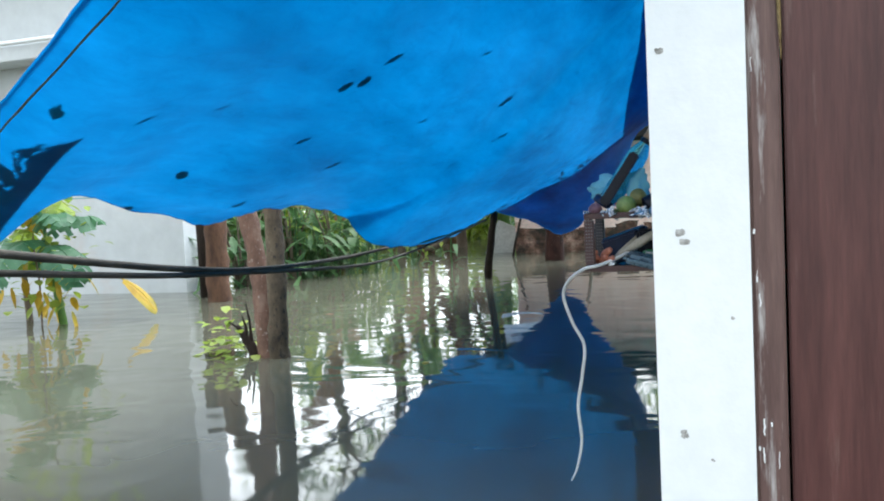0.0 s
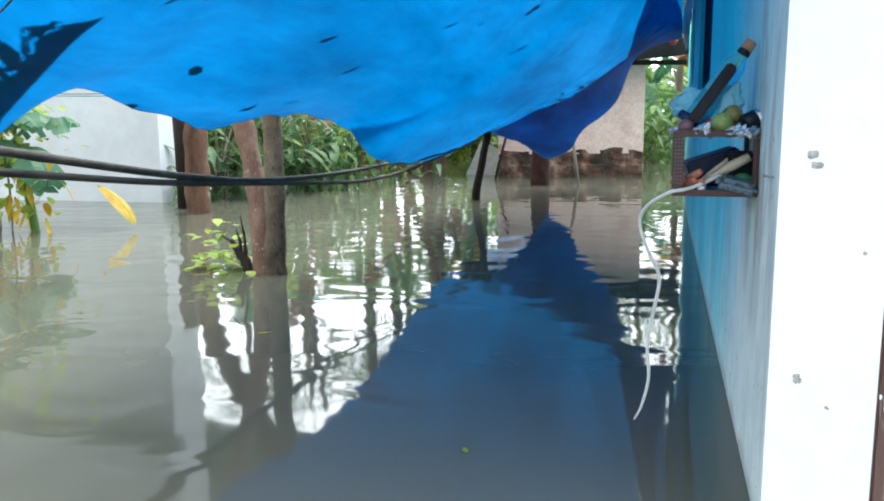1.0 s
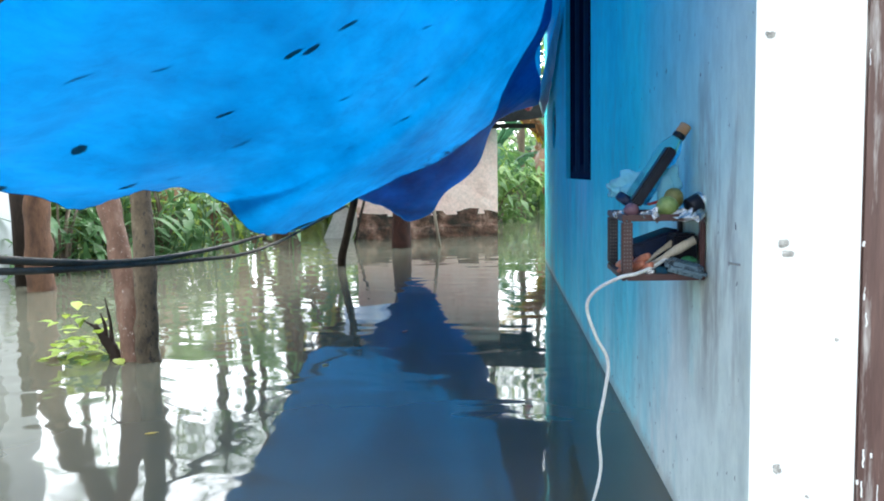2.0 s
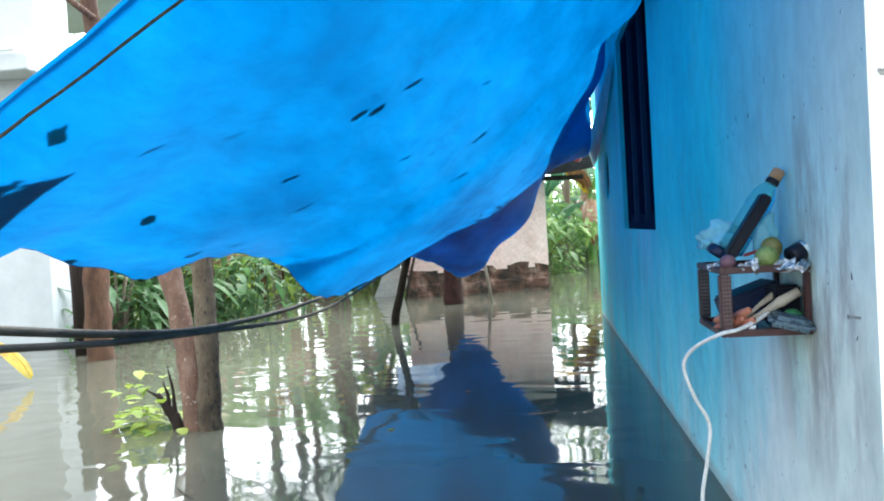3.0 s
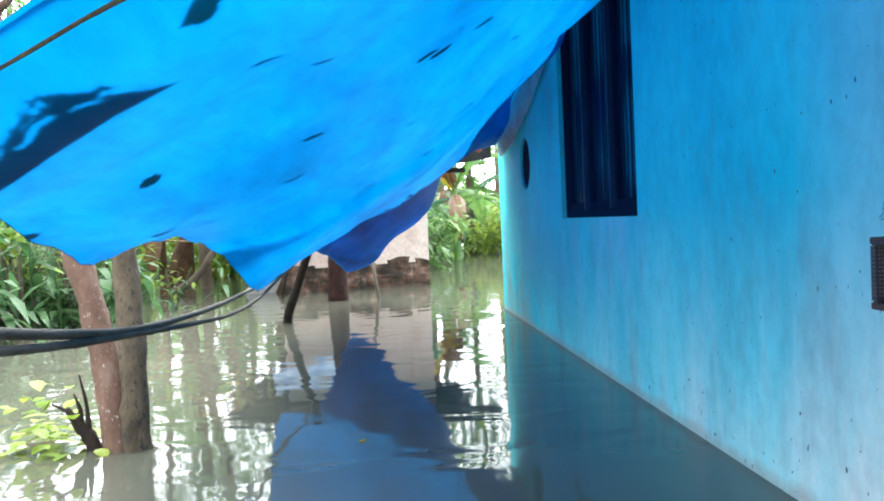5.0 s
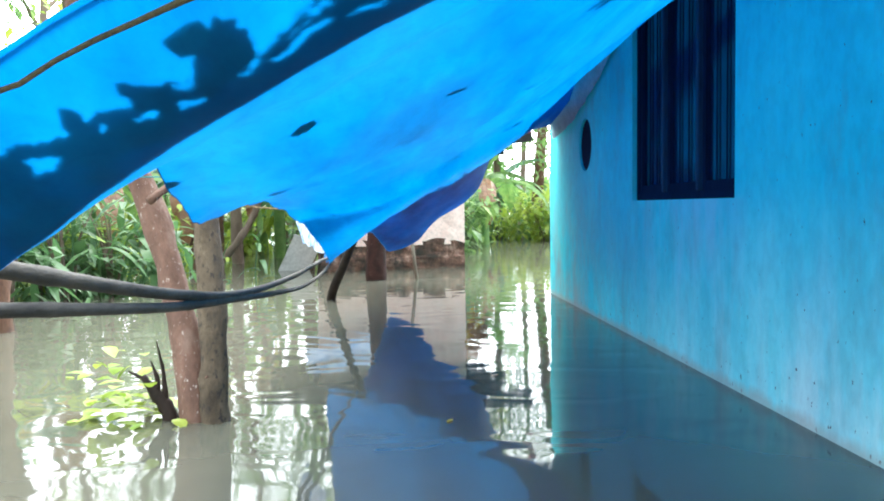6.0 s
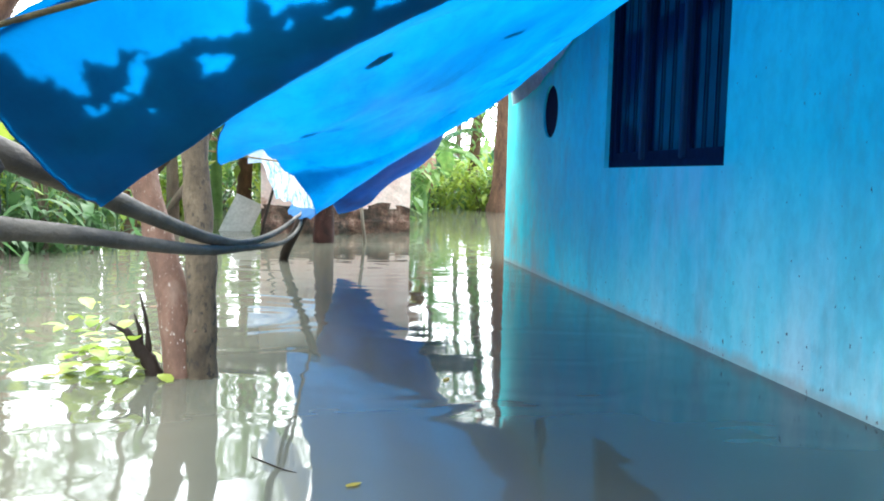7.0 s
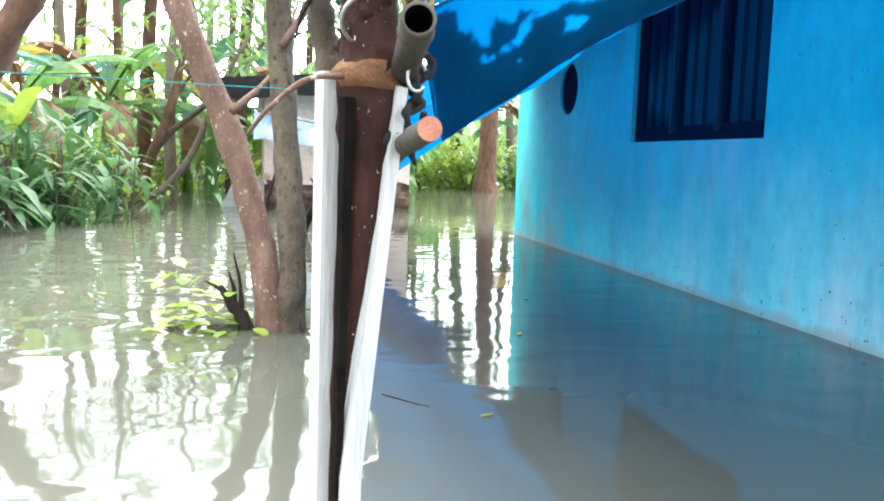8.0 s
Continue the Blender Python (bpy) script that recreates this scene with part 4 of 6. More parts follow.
# ---- the corner post with laths and bamboo poles ----
def corner_post():
    p = thing("corner_post", "dark red-brown tree-trunk post flanked by white laths", "post", at=(-2.43, 1.86, 0.0))
    inv = Matrix.Translation((2.43, -1.86, 0))
    obs = []
    axis = [(-2.472, 1.87, -0.55), (-2.460, 1.87, 0.2), (-2.438, 1.86, 0.6), (-2.430, 1.86, 0.82), (-2.434, 1.86, 1.02), (-2.44, 1.87, 1.5)]
    obs.append(mesh_object("trunk", tubed(spline(axis, 10), [0.013, 0.017, 0.027, 0.035, 0.031, 0.03], 18, wobble=0.16), POST_WOOD, True))
    obs.append(mesh_object("ring", tubed([(-2.430, 1.86, 0.826), (-2.430, 1.86, 0.834), (-2.431, 1.86, 0.846), (-2.431, 1.86, 0.858)], [0.035, 0.039, 0.038, 0.033], 18, wobble=0.3), ROPE_ORANGE, True))
    for k in range(9):
        a = k * 0.75 + 3.0
        bm = ball(bmesh.new(), (-2.432 + 0.027 * math.cos(a), 1.86 + 0.027 * math.sin(a), 0.872 + 0.017 * (k % 4)), (0.010, 0.010, 0.014), 8, 0.8)
        obs.append(mesh_object("bark_knob", bm, POST_WOOD, True))
    obs.append(mesh_object("lath", tubed([(-2.482, 1.86, -0.55), (-2.478, 1.86, 0.3), (-2.476, 1.865, 0.845)], 0.0148, 4), LATH))
    # dark strip painting the shadow gap between left lath and trunk
    obs.append(mesh_object("shade_gap_strip", tubed([(-2.468, 1.838, -0.55), (-2.461, 1.830, 0.3), (-2.456, 1.828, 0.815)], [0.004, 0.006, 0.009], 4), SHADE_BLACK))
    obs.append(mesh_object("lath", tubed([(-2.462, 1.83, -0.55), (-2.447, 1.83, 0.38), (-2.396, 1.84, 0.83)], [0.017, 0.016, 0.0095], 4), LATH))
    obs.append(mesh_object("side_branch", tubed(spline([(-2.462, 1.925, 0.78), (-2.470, 1.93, 0.85), (-2.482, 1.93, 0.92), (-2.495, 1.93, 1.0), (-2.52, 1.94, 1.25), (-2.53, 1.95, 1.6)], 6), [0.017, 0.0165, 0.016, 0.015, 0.014, 0.012], 12, wobble=0.3), BARK_B, True))
    bm = tubed(spline([(-2.488, 1.925, 0.95), (-2.505, 1.91, 0.915), (-2.512, 1.905, 0.885)], 4), [0.004, 0.003, 0.001], 6, wobble=0.3)
    obs.append(mesh_object("broken_twig", bm, WET_WOOD, True))
    for k in range(7):
        z = 0.928 + 0.0045 * k
        ring = [(-2.433 + (0.034 + 0.003 * math.sin(k * 2 + a)) * math.cos(a), 1.86 + 0.034 * math.sin(a), z + 0.006 * math.sin(a * 2 + k * 1.7)) for a in np.linspace(0, 6.28, 18)]
        obs.append(mesh_object("cord", tubed(ring, 0.0019, 6), TEAL_CLOTH, True))
    bm = bmesh.new()
    loop = [(-2.418 + 0.048 * math.cos(a), 1.80 + 0.05 * math.sin(a), 0.895 + 0.03 * math.sin(a + 2.6) - 0.016 * math.cos(a)) for a in np.linspace(0, 6.28, 40)]
    tube(bm, loop, 0.0024, 6)
    loop = [(-2.385 + 0.010 * math.cos(a), 1.79, 0.838 + 0.016 * math.sin(a)) for a in np.linspace(0.4, 5.6, 20)]
    tube(bm, loop, 0.002, 6)
    obs.append(mesh_object("wire_loop", bm, WIRE, True))
    bm = tubed(spline([(-2.45, 1.84, 0.84), (-2.50, 1.82, 0.832), (-2.54, 1.82, 0.80), (-2.565, 1.85, 0.77)], 8), [0.004, 0.003, 0.002], 6, wobble=0.3)
    obs.append(mesh_object("twig", bm, BARK_A, True))
    for k in range(16):
        a = (-2.383 + rng.uniform(-0.014, 0.022), 1.86 + rng.uniform(-0.03, 0.03), 0.87 - 0.0065 * k)
        bm = tubed(spline([a, (a[0] + rng.uniform(-0.02, 0.02), a[1] + rng.uniform(-0.02, 0.02), a[2] - 0.012), (a[0] + rng.uniform(-0.02, 0.02), a[1], a[2] - 0.03)], 4), [0.004, 0.006, 0.002], 7, wobble=0.7)
        obs.append(mesh_object("rag_strip", bm, BLACK_CLOTH, True))
    bpy.context.view_layer.update()
    for o in obs:
        o.parent, o.matrix_parent_inverse = p, inv
    p.location = (-2.423, 1.9275, -0.0525)
    p.scale = (1.07, 1.07, 1.07)


corner_post()


def pole(pts, radii, hollow):
    path = spline(pts, 14)
    bm = bmesh.new()
    n = len(path)
    rad = [float(np.interp(i / (n - 1), np.linspace(0, 1, len(radii)), radii)) * (1.12 if i % 13 == 6 else 1.0) for i in range(n)]
    tube(bm, path, rad, 16, cap=False)
    d = (path[0] - path[1]).normalized()
    if hollow:
        bm.verts.ensure_lookup_table()
        mouth = [bm.verts[k] for k in range(16)]
        inner = [bm.verts.new(path[0] + (v.co - path[0]) * 0.8) for v in mouth]
        for k in range(16):
            bm.faces.new((mouth[k], mouth[(k + 1) % 16], inner[(k + 1) % 16], inner[k]))
    ob = mesh_object("bamboo_pole", bm, BAMBOO, True)
    cap = bmesh.new()
    if hollow:
        tube(cap, [path[0] - d * 0.001, path[0] - d * 0.05], rad[0] * 0.8, 16, cap=False)
        ends = list(cap.verts)[16:]
        cap.faces.new(ends)
    else:
        tube(cap, [path[0] - d * 0.002, path[0] + d * 0.002], rad[0] * 0.985, 16)
    part("cut_end", cap, SHADE_BLACK if hollow else BAMBOO_CUT, ob, "dark hollow end" if hollow else "reddish sawn end")
    return tagged(ob, "long thin weathered bamboo pole sagging towards its far tie", "pole", "sagging poles")


pole([(-2.394, 1.733, 0.889), (-2.385, 1.85, 0.868), (-2.36, 2.25, 0.805), (-2.30, 3.18, 0.66), (-2.25, 3.9, 0.587), (-2.18, 4.8, 0.568), (-2.12, 5.65, 0.585), (-2.10, 6.4, 0.58), (-2.03, 7.95, 0.68)],
     [0.0185, 0.017, 0.015, 0.012, 0.009, 0.008], True)
pole([(-2.382, 1.72, 0.780), (-2.378, 1.95, 0.762), (-2.36, 2.28, 0.73), (-2.30, 3.13, 0.632), (-2.25, 3.85, 0.575), (-2.20, 4.48, 0.53), (-2.16, 5.15, 0.495), (-2.11, 5.8, 0.515), (-2.09, 6.64, 0.57), (-2.03, 7.95, 0.675)],
     [0.0128, 0.0135, 0.013, 0.011, 0.009, 0.008], False)

# pale cloth hanging between the sheet's inner edge and the wall
verts, faces = [], []
for i in range(21):
    a = i / 20
    top = Vector((-0.13 - 0.07 * a, 6.5 + 2.35 * a, 2.2 - 0.47 * a))
    for j in range(9):
        b = j / 8
        p = top + Vector((0.06 * b * a, 0.08 * b, -b * (0.03 + 0.26 * math.sin(math.pi * min(1.0, 0.15 + 0.62 * a)))))
        verts.append(p + Vector((0.012 * noise.noise(p * 7) * b, 0, 0.02 * noise.noise(p * 5) * b)))
faces = [(i * 9 + j, i * 9 + j + 1, i * 9 + j + 10, i * 9 + j + 9) for i in range(20) for j in range(8)]
tagged(data_object("pale_cloth", verts, faces, surface("dusty_white_cloth", [(0.3, (0.5, 0.47, 0.47)), (0.7, (0.7, 0.67, 0.66))], 4, 0.8, translucent=0.3), None, True), "dusty white cloth hanging beside the tarpaulin's inner edge", "cloth")

# stake and far post that hold up the tarpaulin
tagged(mesh_object("stake", tubed(spline([(-2.33, 9.1, -0.5), (-2.3, 9.0, 0.0), (-2.13, 8.5, 0.40), (-1.98, 8.10, 0.74)], 5), [0.05, 0.045, 0.04, 0.035], 10, wobble=0.2), WET_WOOD, True), "black wet wooden stake leaning in the flood water", "stake")
tagged(mesh_object("support_post", tubed([(-1.9, 11.08, -0.5), (-1.9, 11.1, 0.1), (-1.88, 11.1, 0.7), (-1.87, 11.1, 1.25)], [0.14, 0.12, 0.1, 0.1], 12, wobble=0.25), POST_WOOD, True), "dark reddish wooden post standing in the flood water", "post")
tagged(mesh_object("thin_stick", tubed([(-1.35, 11.2, -0.3), (-1.42, 11.15, 0.2), (-1.47, 11.05, 0.62)], 0.022, 8, wobble=0.2), BARK_FAR, True), "thin grey-green stick in the flood water", "stick")
tagged(mesh_object("thin_stick", tubed([(-2.75, 12.1, -0.3), (-2.65, 12.1, 0.2), (-2.5, 12.1, 0.75)], 0.02, 8, wobble=0.2), WET_WOOD, True), "thin dark stick leaning by the shed", "stick")
# torn sack hanging at the tarpaulin's low tip
verts, faces = [], []
for i in range(9):
    for j in range(7):
        a, b = i / 8, j / 6
        p = Vector((-2.36, 6.3, 0.92)).lerp(Vector((-2.06, 5.08, 0.88)), a).lerp(Vector((-2.24, 5.95, 0.68)).lerp(Vector((-2.02, 5.03, 0.645)), a), b)
        p += Vector((0.012 * noise.noise(p * 12), 0.05 * noise.noise(p * 9), 0.02 * noise.noise(p * 15)))
        verts.append(p)
for i in range(8):
    for j in range(6):
        faces.append((i * 7 + j, i * 7 + j + 1, i * 7 + j + 8, i * 7 + j + 7))
tagged(data_object("torn_sack", verts, faces, WHITE_SACK, None, True), "torn white plastic sack tied at the tarpaulin's tip", "sack")
tagged(mesh_object("tie_string", tubed(spline([(-2.6, 4.7, 0.93), (-2.4, 4.72, 0.9), (-2.15, 4.95, 0.87), (-2.0, 5.05, 0.84)], 6), 0.004, 6), ROPE_TAN, True), "thin tan string from the tree to the tarpaulin", "string")


# ---- the rack on the wall and what lies in it ----
RX0, RX1, RY0, RY1, RZ0, RZ1 = -0.305, -0.107, 2.25, 2.525, 0.692, 0.852


def rack():
    r = thing("wall_rack", "small brown and black plastic rack hung on the blue wall", "rack", at=(-0.2, 2.38, 0.69))
    inv = Matrix.Translation((0.2, -2.38, -0.69))
    obs = []
    for z0, z1 in ((RZ0, RZ0 + 0.016), (RZ1 - 0.016, RZ1)):
        bm = boxed((RX0, RY0, z0), (RX0 + 0.012, RY1, z1), 0.002)
        box(bm, (RX1 - 0.012, RY0, z0), (RX1, RY1, z1), 0.002)
        box(bm, (RX0 + 0.012, RY0, z0), (RX1 - 0.012, RY0 + 0.012, z1), 0.002)
        box(bm, (RX0 + 0.012, RY1 - 0.012, z0), (RX1 - 0.012, RY1, z1), 0.002)
        obs.append(mesh_object("tray_rim", bm, RACK))
        obs.append(mesh_object("tray", boxed((RX0 + 0.012, RY0 + 0.012, z0 + 0.002), (RX1 - 0.012, RY1 - 0.012, z0 + 0.006)), RACK_DARK))
    for x, y, dark in ((RX0 + 0.013, RY0 + 0.013, 0), (RX0 + 0.013, RY1 - 0.013, 1), (RX1 - 0.013, RY0 + 0.013, 0), (RX1 - 0.013, RY1 - 0.013, 1)):
        if x > -0.2:
            box_w = 0.006
        else:
            box_w = 0.013
        post = mesh_object("rack_post", boxed((x + 0.013 - 2 * box_w if x > -0.2 else x - 0.013, y - 0.013, RZ0 + 0.016), (x + 0.013, y + 0.013, RZ1 - 0.016), 0.004), RACK_DARK if dark else RACK)
        obs.append(post)
        if x > -0.2:
            continue
        bm = bmesh.new()
        for k in range(13):
            for s in (-1, 0, 1):
                z = RZ0 + 0.03 + 0.009 * k
                box(bm, (x + s * 0.007 - 0.0018, y - 0.0136, z), (x + s * 0.007 + 0.0018, y - 0.0128, z + 0.0035))
                box(bm, (x - 0.0136, y + s * 0.007 - 0.0018, z), (x - 0.0128, y + s * 0.007 + 0.0018, z + 0.0035))
        obs.append(mesh_object("perforation", bm, surface("pale_perforation", [(0.3, (0.1, 0.085, 0.085)), (0.7, (0.17, 0.15, 0.15))], 30, 0.6) if not bpy.data.materials.get("pale_perforation") else bpy.data.materials["pale_perforation"]))
    bpy.context.view_layer.update()
    for o in obs:
        o.parent, o.matrix_parent_inverse = r, inv


rack()
TOP = RZ1 - 0.01


def placed(ob, m):
    ob.matrix_world = m
    return ob


# leaning teal bottle with a tan cap
d_axis = Vector((0.125, 0.01, 0.185)).normalized()
turn = d_axis.to_track_quat("Z", "Y").to_matrix().to_4x4()
bottle = mesh_object("bottle", lathe([(0.02, 0.0), (0.03, 0.004), (0.031, 0.03), (0.029, 0.08), (0.031, 0.13), (0.028, 0.16), (0.014, 0.19), (0.013, 0.205)], 24), TEAL_PET, True)
part("cap", lathe([(0.0155, 0.203), (0.0155, 0.226), (0.013, 0.229)], 20), CORK, bottle, "tan screw cap", True)
part("collar", lathe([(0.0145, 0.188), (0.0165, 0.19), (0.0165, 0.2), (0.0145, 0.202)], 20), BLACK, bottle, "dark collar", True)
placed(bottle, Matrix.Translation((-0.25, 2.39, 0.882)) @ turn)
tagged(bottle, "teal clear plastic bottle leaning on the wall", "bottle")
box_ob = mesh_object("long_case", boxed((-0.017, -0.014, 0), (0.017, 0.014, 0.168), 0.005), BLACK)
placed(box_ob, Matrix.Translation((-0.262, 2.345, 0.872)) @ turn)
tagged(box_ob, "long black plastic case leaning on the bottle", "case")
foot = mesh_object("round_lid", lathe([(0.026, 0), (0.03, 0.004), (0.03, 0.018), (0.024, 0.024)], 20), NAVY, True)
placed(foot, Matrix.Translation((-0.275, 2.42, 0.87)) @ pose(0, 0, 0, 0, 35, 0))
tagged(foot, "navy plastic lid on the rack's top tray", "lid")
bm = bmesh.new()
ball(bm, (-0.25, 2.45, 0.915), (0.042, 0.03, 0.038), 28, 1.0)
ball(bm, (-0.29, 2.46, 0.91), (0.022, 0.022, 0.02), 20, 1.0)
ball(bm, (-0.17, 2.39, 0.915), (0.03, 0.025, 0.045), 24, 1.0)
tagged(mesh_object("plastic_bag", bm, BAG, True), "crumpled clear bluish plastic bag behind the bottle", "bag")
tagged(mesh_object("lime", ball(bmesh.new(), (-0.193, 2.277, TOP + 0.027), (0.027, 0.027, 0.026), 24, 0.03), LIME, True), "round green lime on the rack's top tray", "fruit")
tagged(mesh_object("fruit", ball(bmesh.new(), (-0.165, 2.34, TOP + 0.045), (0.024, 0.026, 0.026), 20, 0.05), OLIVE, True), "olive-brown round fruit behind the lime", "fruit")
tagged(mesh_object("onion", ball(bmesh.new(), (-0.277, 2.29, TOP + 0.019), (0.019, 0.019, 0.018), 20, 0.05), ONION, True), "small purple-brown onion on the rack", "onion")
for x, y, s, a in ((-0.245, 2.262, 0.016, 20), (-0.222, 2.256, 0.02, 70), (-0.16, 2.255, 0.021, -20), (-0.125, 2.24, 0.018, 45), (-0.30, 2.33, 0.014, 10), (-0.205, 2.30, 0.012, 130)):
    bm = boxed((-s, -s * 0.55, -s * 0.35), (s, s * 0.55, s * 0.35))
    bmesh.ops.subdivide_edges(bm, edges=bm.edges, cuts=3, use_grid_fill=True)
    for v in bm.verts:
        v.co += Vector((noise.noise(v.co * 160 + Vector((a, 0, 0))), noise.noise(v.co * 150 + Vector((0, a, 3))), noise.noise(v.co * 140 + Vector((9, 0, a))))) * s * 0.32
    f = mesh_object("foil_pack", bm, FOIL)
    placed(f, pose(x, y, TOP + 0.008, rng.uniform(30, 80), rng.uniform(-20, 20), a))
    tagged(f, "small crumpled silver foil pack on the rack", "foil pack", "foil packs on the rack")
can = mesh_object("small_can", lathe([(0.021, 0), (0.023, 0.002), (0.023, 0.038), (0.019, 0.042)], 20), BLACK, True)
part("lid", lathe([(0.0235, 0.03), (0.0235, 0.04), (0.018, 0.044)], 20), FOIL, can, "dull silver lid")
placed(can, pose(-0.142, 2.275, TOP + 0.024, 0, 65, 20))
tagged(can, "small black can with silver lid lying on the rack", "can")
tagged(placed(mesh_object("red_strip", boxed((-0.03, -0.006, 0), (0.03, 0.006, 0.006), 0.002), RED), pose(-0.2, 2.345, TOP + 0.035, 0, -14, 15)), "short red plastic strip behind the lime", "strip")
# lower tray
LOW = RZ0 + 0.008
tagged(placed(mesh_object("dark_box", boxed((-0.075, -0.05, 0), (0.06, 0.05, 0.075), 0.006), NAVY), pose(-0.185, 2.41, LOW + 0.02, 0, -18, 8)), "dark navy box standing inside the rack", "box")
tagged(placed(mesh_object("dark_tin", boxed((-0.03, -0.03, 0), (0.03, 0.03, 0.1), 0.006), BLACK), pose(-0.145, 2.34, LOW, 0, 0, 12)), "black tin inside the rack", "tin")
bm = bmesh.new()
for k, (x, y, z) in enumerate(((-0.262, 2.285, 0.022), (-0.25, 2.28, 0.042), (-0.287, 2.29, 0.02), (-0.243, 2.275, 0.02), (-0.29, 2.29, 0.035))):
    tube(bm, spline([(x - 0.016, y + 0.03, LOW + z - 0.012), (x - 0.004, y + 0.008, LOW + z - 0.003), (x + 0.012, y - 0.014, LOW + z + 0.01)], 4), [0.006, 0.0105, 0.011, 0.007], 10)
tagged(mesh_object("turmeric_root", bm, ORANGE, True), "knobbly orange turmeric root inside the rack", "root")
tagged(mesh_object("ladle", tubed([(-0.255, 2.30, LOW + 0.012), (-0.2, 2.29, LOW + 0.045), (-0.165, 2.285, LOW + 0.065), (-0.125, 2.28, LOW + 0.088)], [0.004, 0.006, 0.013, 0.011], 8), PALE_WOOD, True), "pale wooden ladle lying in the rack", "ladle")
tagged(mesh_object("spoon", tubed([(-0.24, 2.33, LOW + 0.02), (-0.2, 2.33, LOW + 0.055), (-0.165, 2.33, LOW + 0.08)], [0.004, 0.006, 0.009], 8), PALE_WOOD, True), "worn pale wooden spoon in the rack", "spoon")
tagged(placed(mesh_object("packet", boxed((-0.05, -0.03, 0), (0.05, 0.03, 0.028), 0.01), STRIPED), pose(-0.155, 2.262, LOW + 0.008, 10, 14, -8)), "bluish striped plastic packet in the rack", "packet")
tagged(mesh_object("green_scrubber", ball(bmesh.new(), (-0.135, 2.30, LOW + 0.03), (0.02, 0.02, 0.015), 14, 0.6), GREEN_PLASTIC, True), "green plastic scrubber in the rack", "scrubber")
tagged(mesh_object("steel_cup", ball(bmesh.new(), (-0.235, 2.268, LOW + 0.012), (0.014, 0.014, 0.012), 16), FOIL, True), "tiny steel cup in the rack", "cup")
cable = spline([(-0.15, 2.31, 0.765), (-0.19, 2.29, 0.742), (-0.235, 2.262, 0.722), (-0.272, 2.245, 0.710), (-0.312, 2.25, 0.700), (-0.362, 2.30, 0.662), (-0.381, 2.33, 0.615), (-0.358, 2.33, 0.54), (-0.328, 2.33, 0.475), (-0.337, 2.33, 0.39), (-0.352, 2.33, 0.30), (-0.346, 2.33, 0.20), (-0.362, 2.33, 0.12), (-0.38, 2.33, 0.08)], 8)
tagged(mesh_object("white_cable", tubed(cable, [0.0046] * 9 + [0.004, 0.002], 10), WHITE_CABLE, True), "white cable trailing from the rack to the water", "cable")


# ---- the twin tree and its stump ----
def tree_twin():
    t = thing("twin_tree", "twin-stemmed tree with speckled bark standing in flood water", "tree", at=(-2.5, 4.45, 0.0))
    inv = Matrix.Translation((2.5, -4.45, 0))
    obs = []
    right = spline([(-2.455, 4.44, -0.5), (-2.465, 4.44, 0.0), (-2.47, 4.46, 0.35), (-2.50, 4.53, 0.8), (-2.53, 4.58, 1.25), (-2.55, 4.5, 1.9), (-2.6, 4.5, 3.0), (-2.7, 4.6, 4.2)], 6)
    obs.append(mesh_object("stem", tubed(right, [0.068, 0.062, 0.058, 0.056, 0.055, 0.05, 0.045, 0.03], 14, wobble=0.22), BARK_B, True))
    left = spline([(-2.53, 4.46, -0.5), (-2.555, 4.46, 0.0), (-2.60, 4.52, 0.35), (-2.73, 4.64, 0.8), (-2.93, 4.74, 1.3), (-3.1, 4.8, 1.8), (-3.1, 4.5, 2.8), (-3.3, 4.6, 4.0)], 6)
    obs.append(mesh_object("stem", tubed(left, [0.07, 0.062, 0.06, 0.06, 0.058, 0.052, 0.045, 0.03], 14, wobble=0.22), BARK_A, True))
    bm = bmesh.new()
    for a, b, c in (((-2.72, 4.47, 0.92), (-2.55, 4.7, 1.12), (-2.45, 4.9, 1.45)), ((-2.52, 4.5, 1.2), (-2.35, 4.6, 1.5), (-2.2, 4.8, 1.9)), ((-2.55, 4.5, 1.5), (-2.62, 4.6, 1.7), (-2.4, 4.3, 2.2)),
                    ((-2.95, 4.46, 1.9), (-2.7, 4.7, 2.3), (-2.6, 5.0, 2.8)), ((-3.0, 4.5, 2.2), (-3.4, 4.2, 2.6), (-3.8, 4.1, 3.0))):
        tube(bm, spline([a, b, c], 6), [0.018, 0.012, 0.006], 8, wobble=0.2)
    obs.append(mesh_object("branch", bm, BARK_A, True))
    verts, faces = [], []
    r = random.Random(11)
    for cx, cy, cz, sp, n in ((-2.9, 4.6, 3.9, 0.9, 260), (-3.5, 4.3, 3.6, 0.7, 160), (-2.5, 5.0, 3.4, 0.6, 140)):
        for k in range(n):
            p = Vector((r.gauss(cx, sp), r.gauss(cy, sp), r.gauss(cz, sp * 0.45)))
            leaf_geo(verts, faces, p, Vector((r.uniform(-1, 1), r.uniform(-1, 1), r.uniform(-0.6, 0.3))), Vector((0, 0, 1)), r.uniform(0.09, 0.15), r.uniform(0.04, 0.06), 0.3, 2)
    obs.append(data_object("crown", verts, faces, LEAF_BUSH))
    bpy.context.view_layer.update()
    for o in obs:
        o.parent, o.matrix_parent_inverse = t, inv


tree_twin()


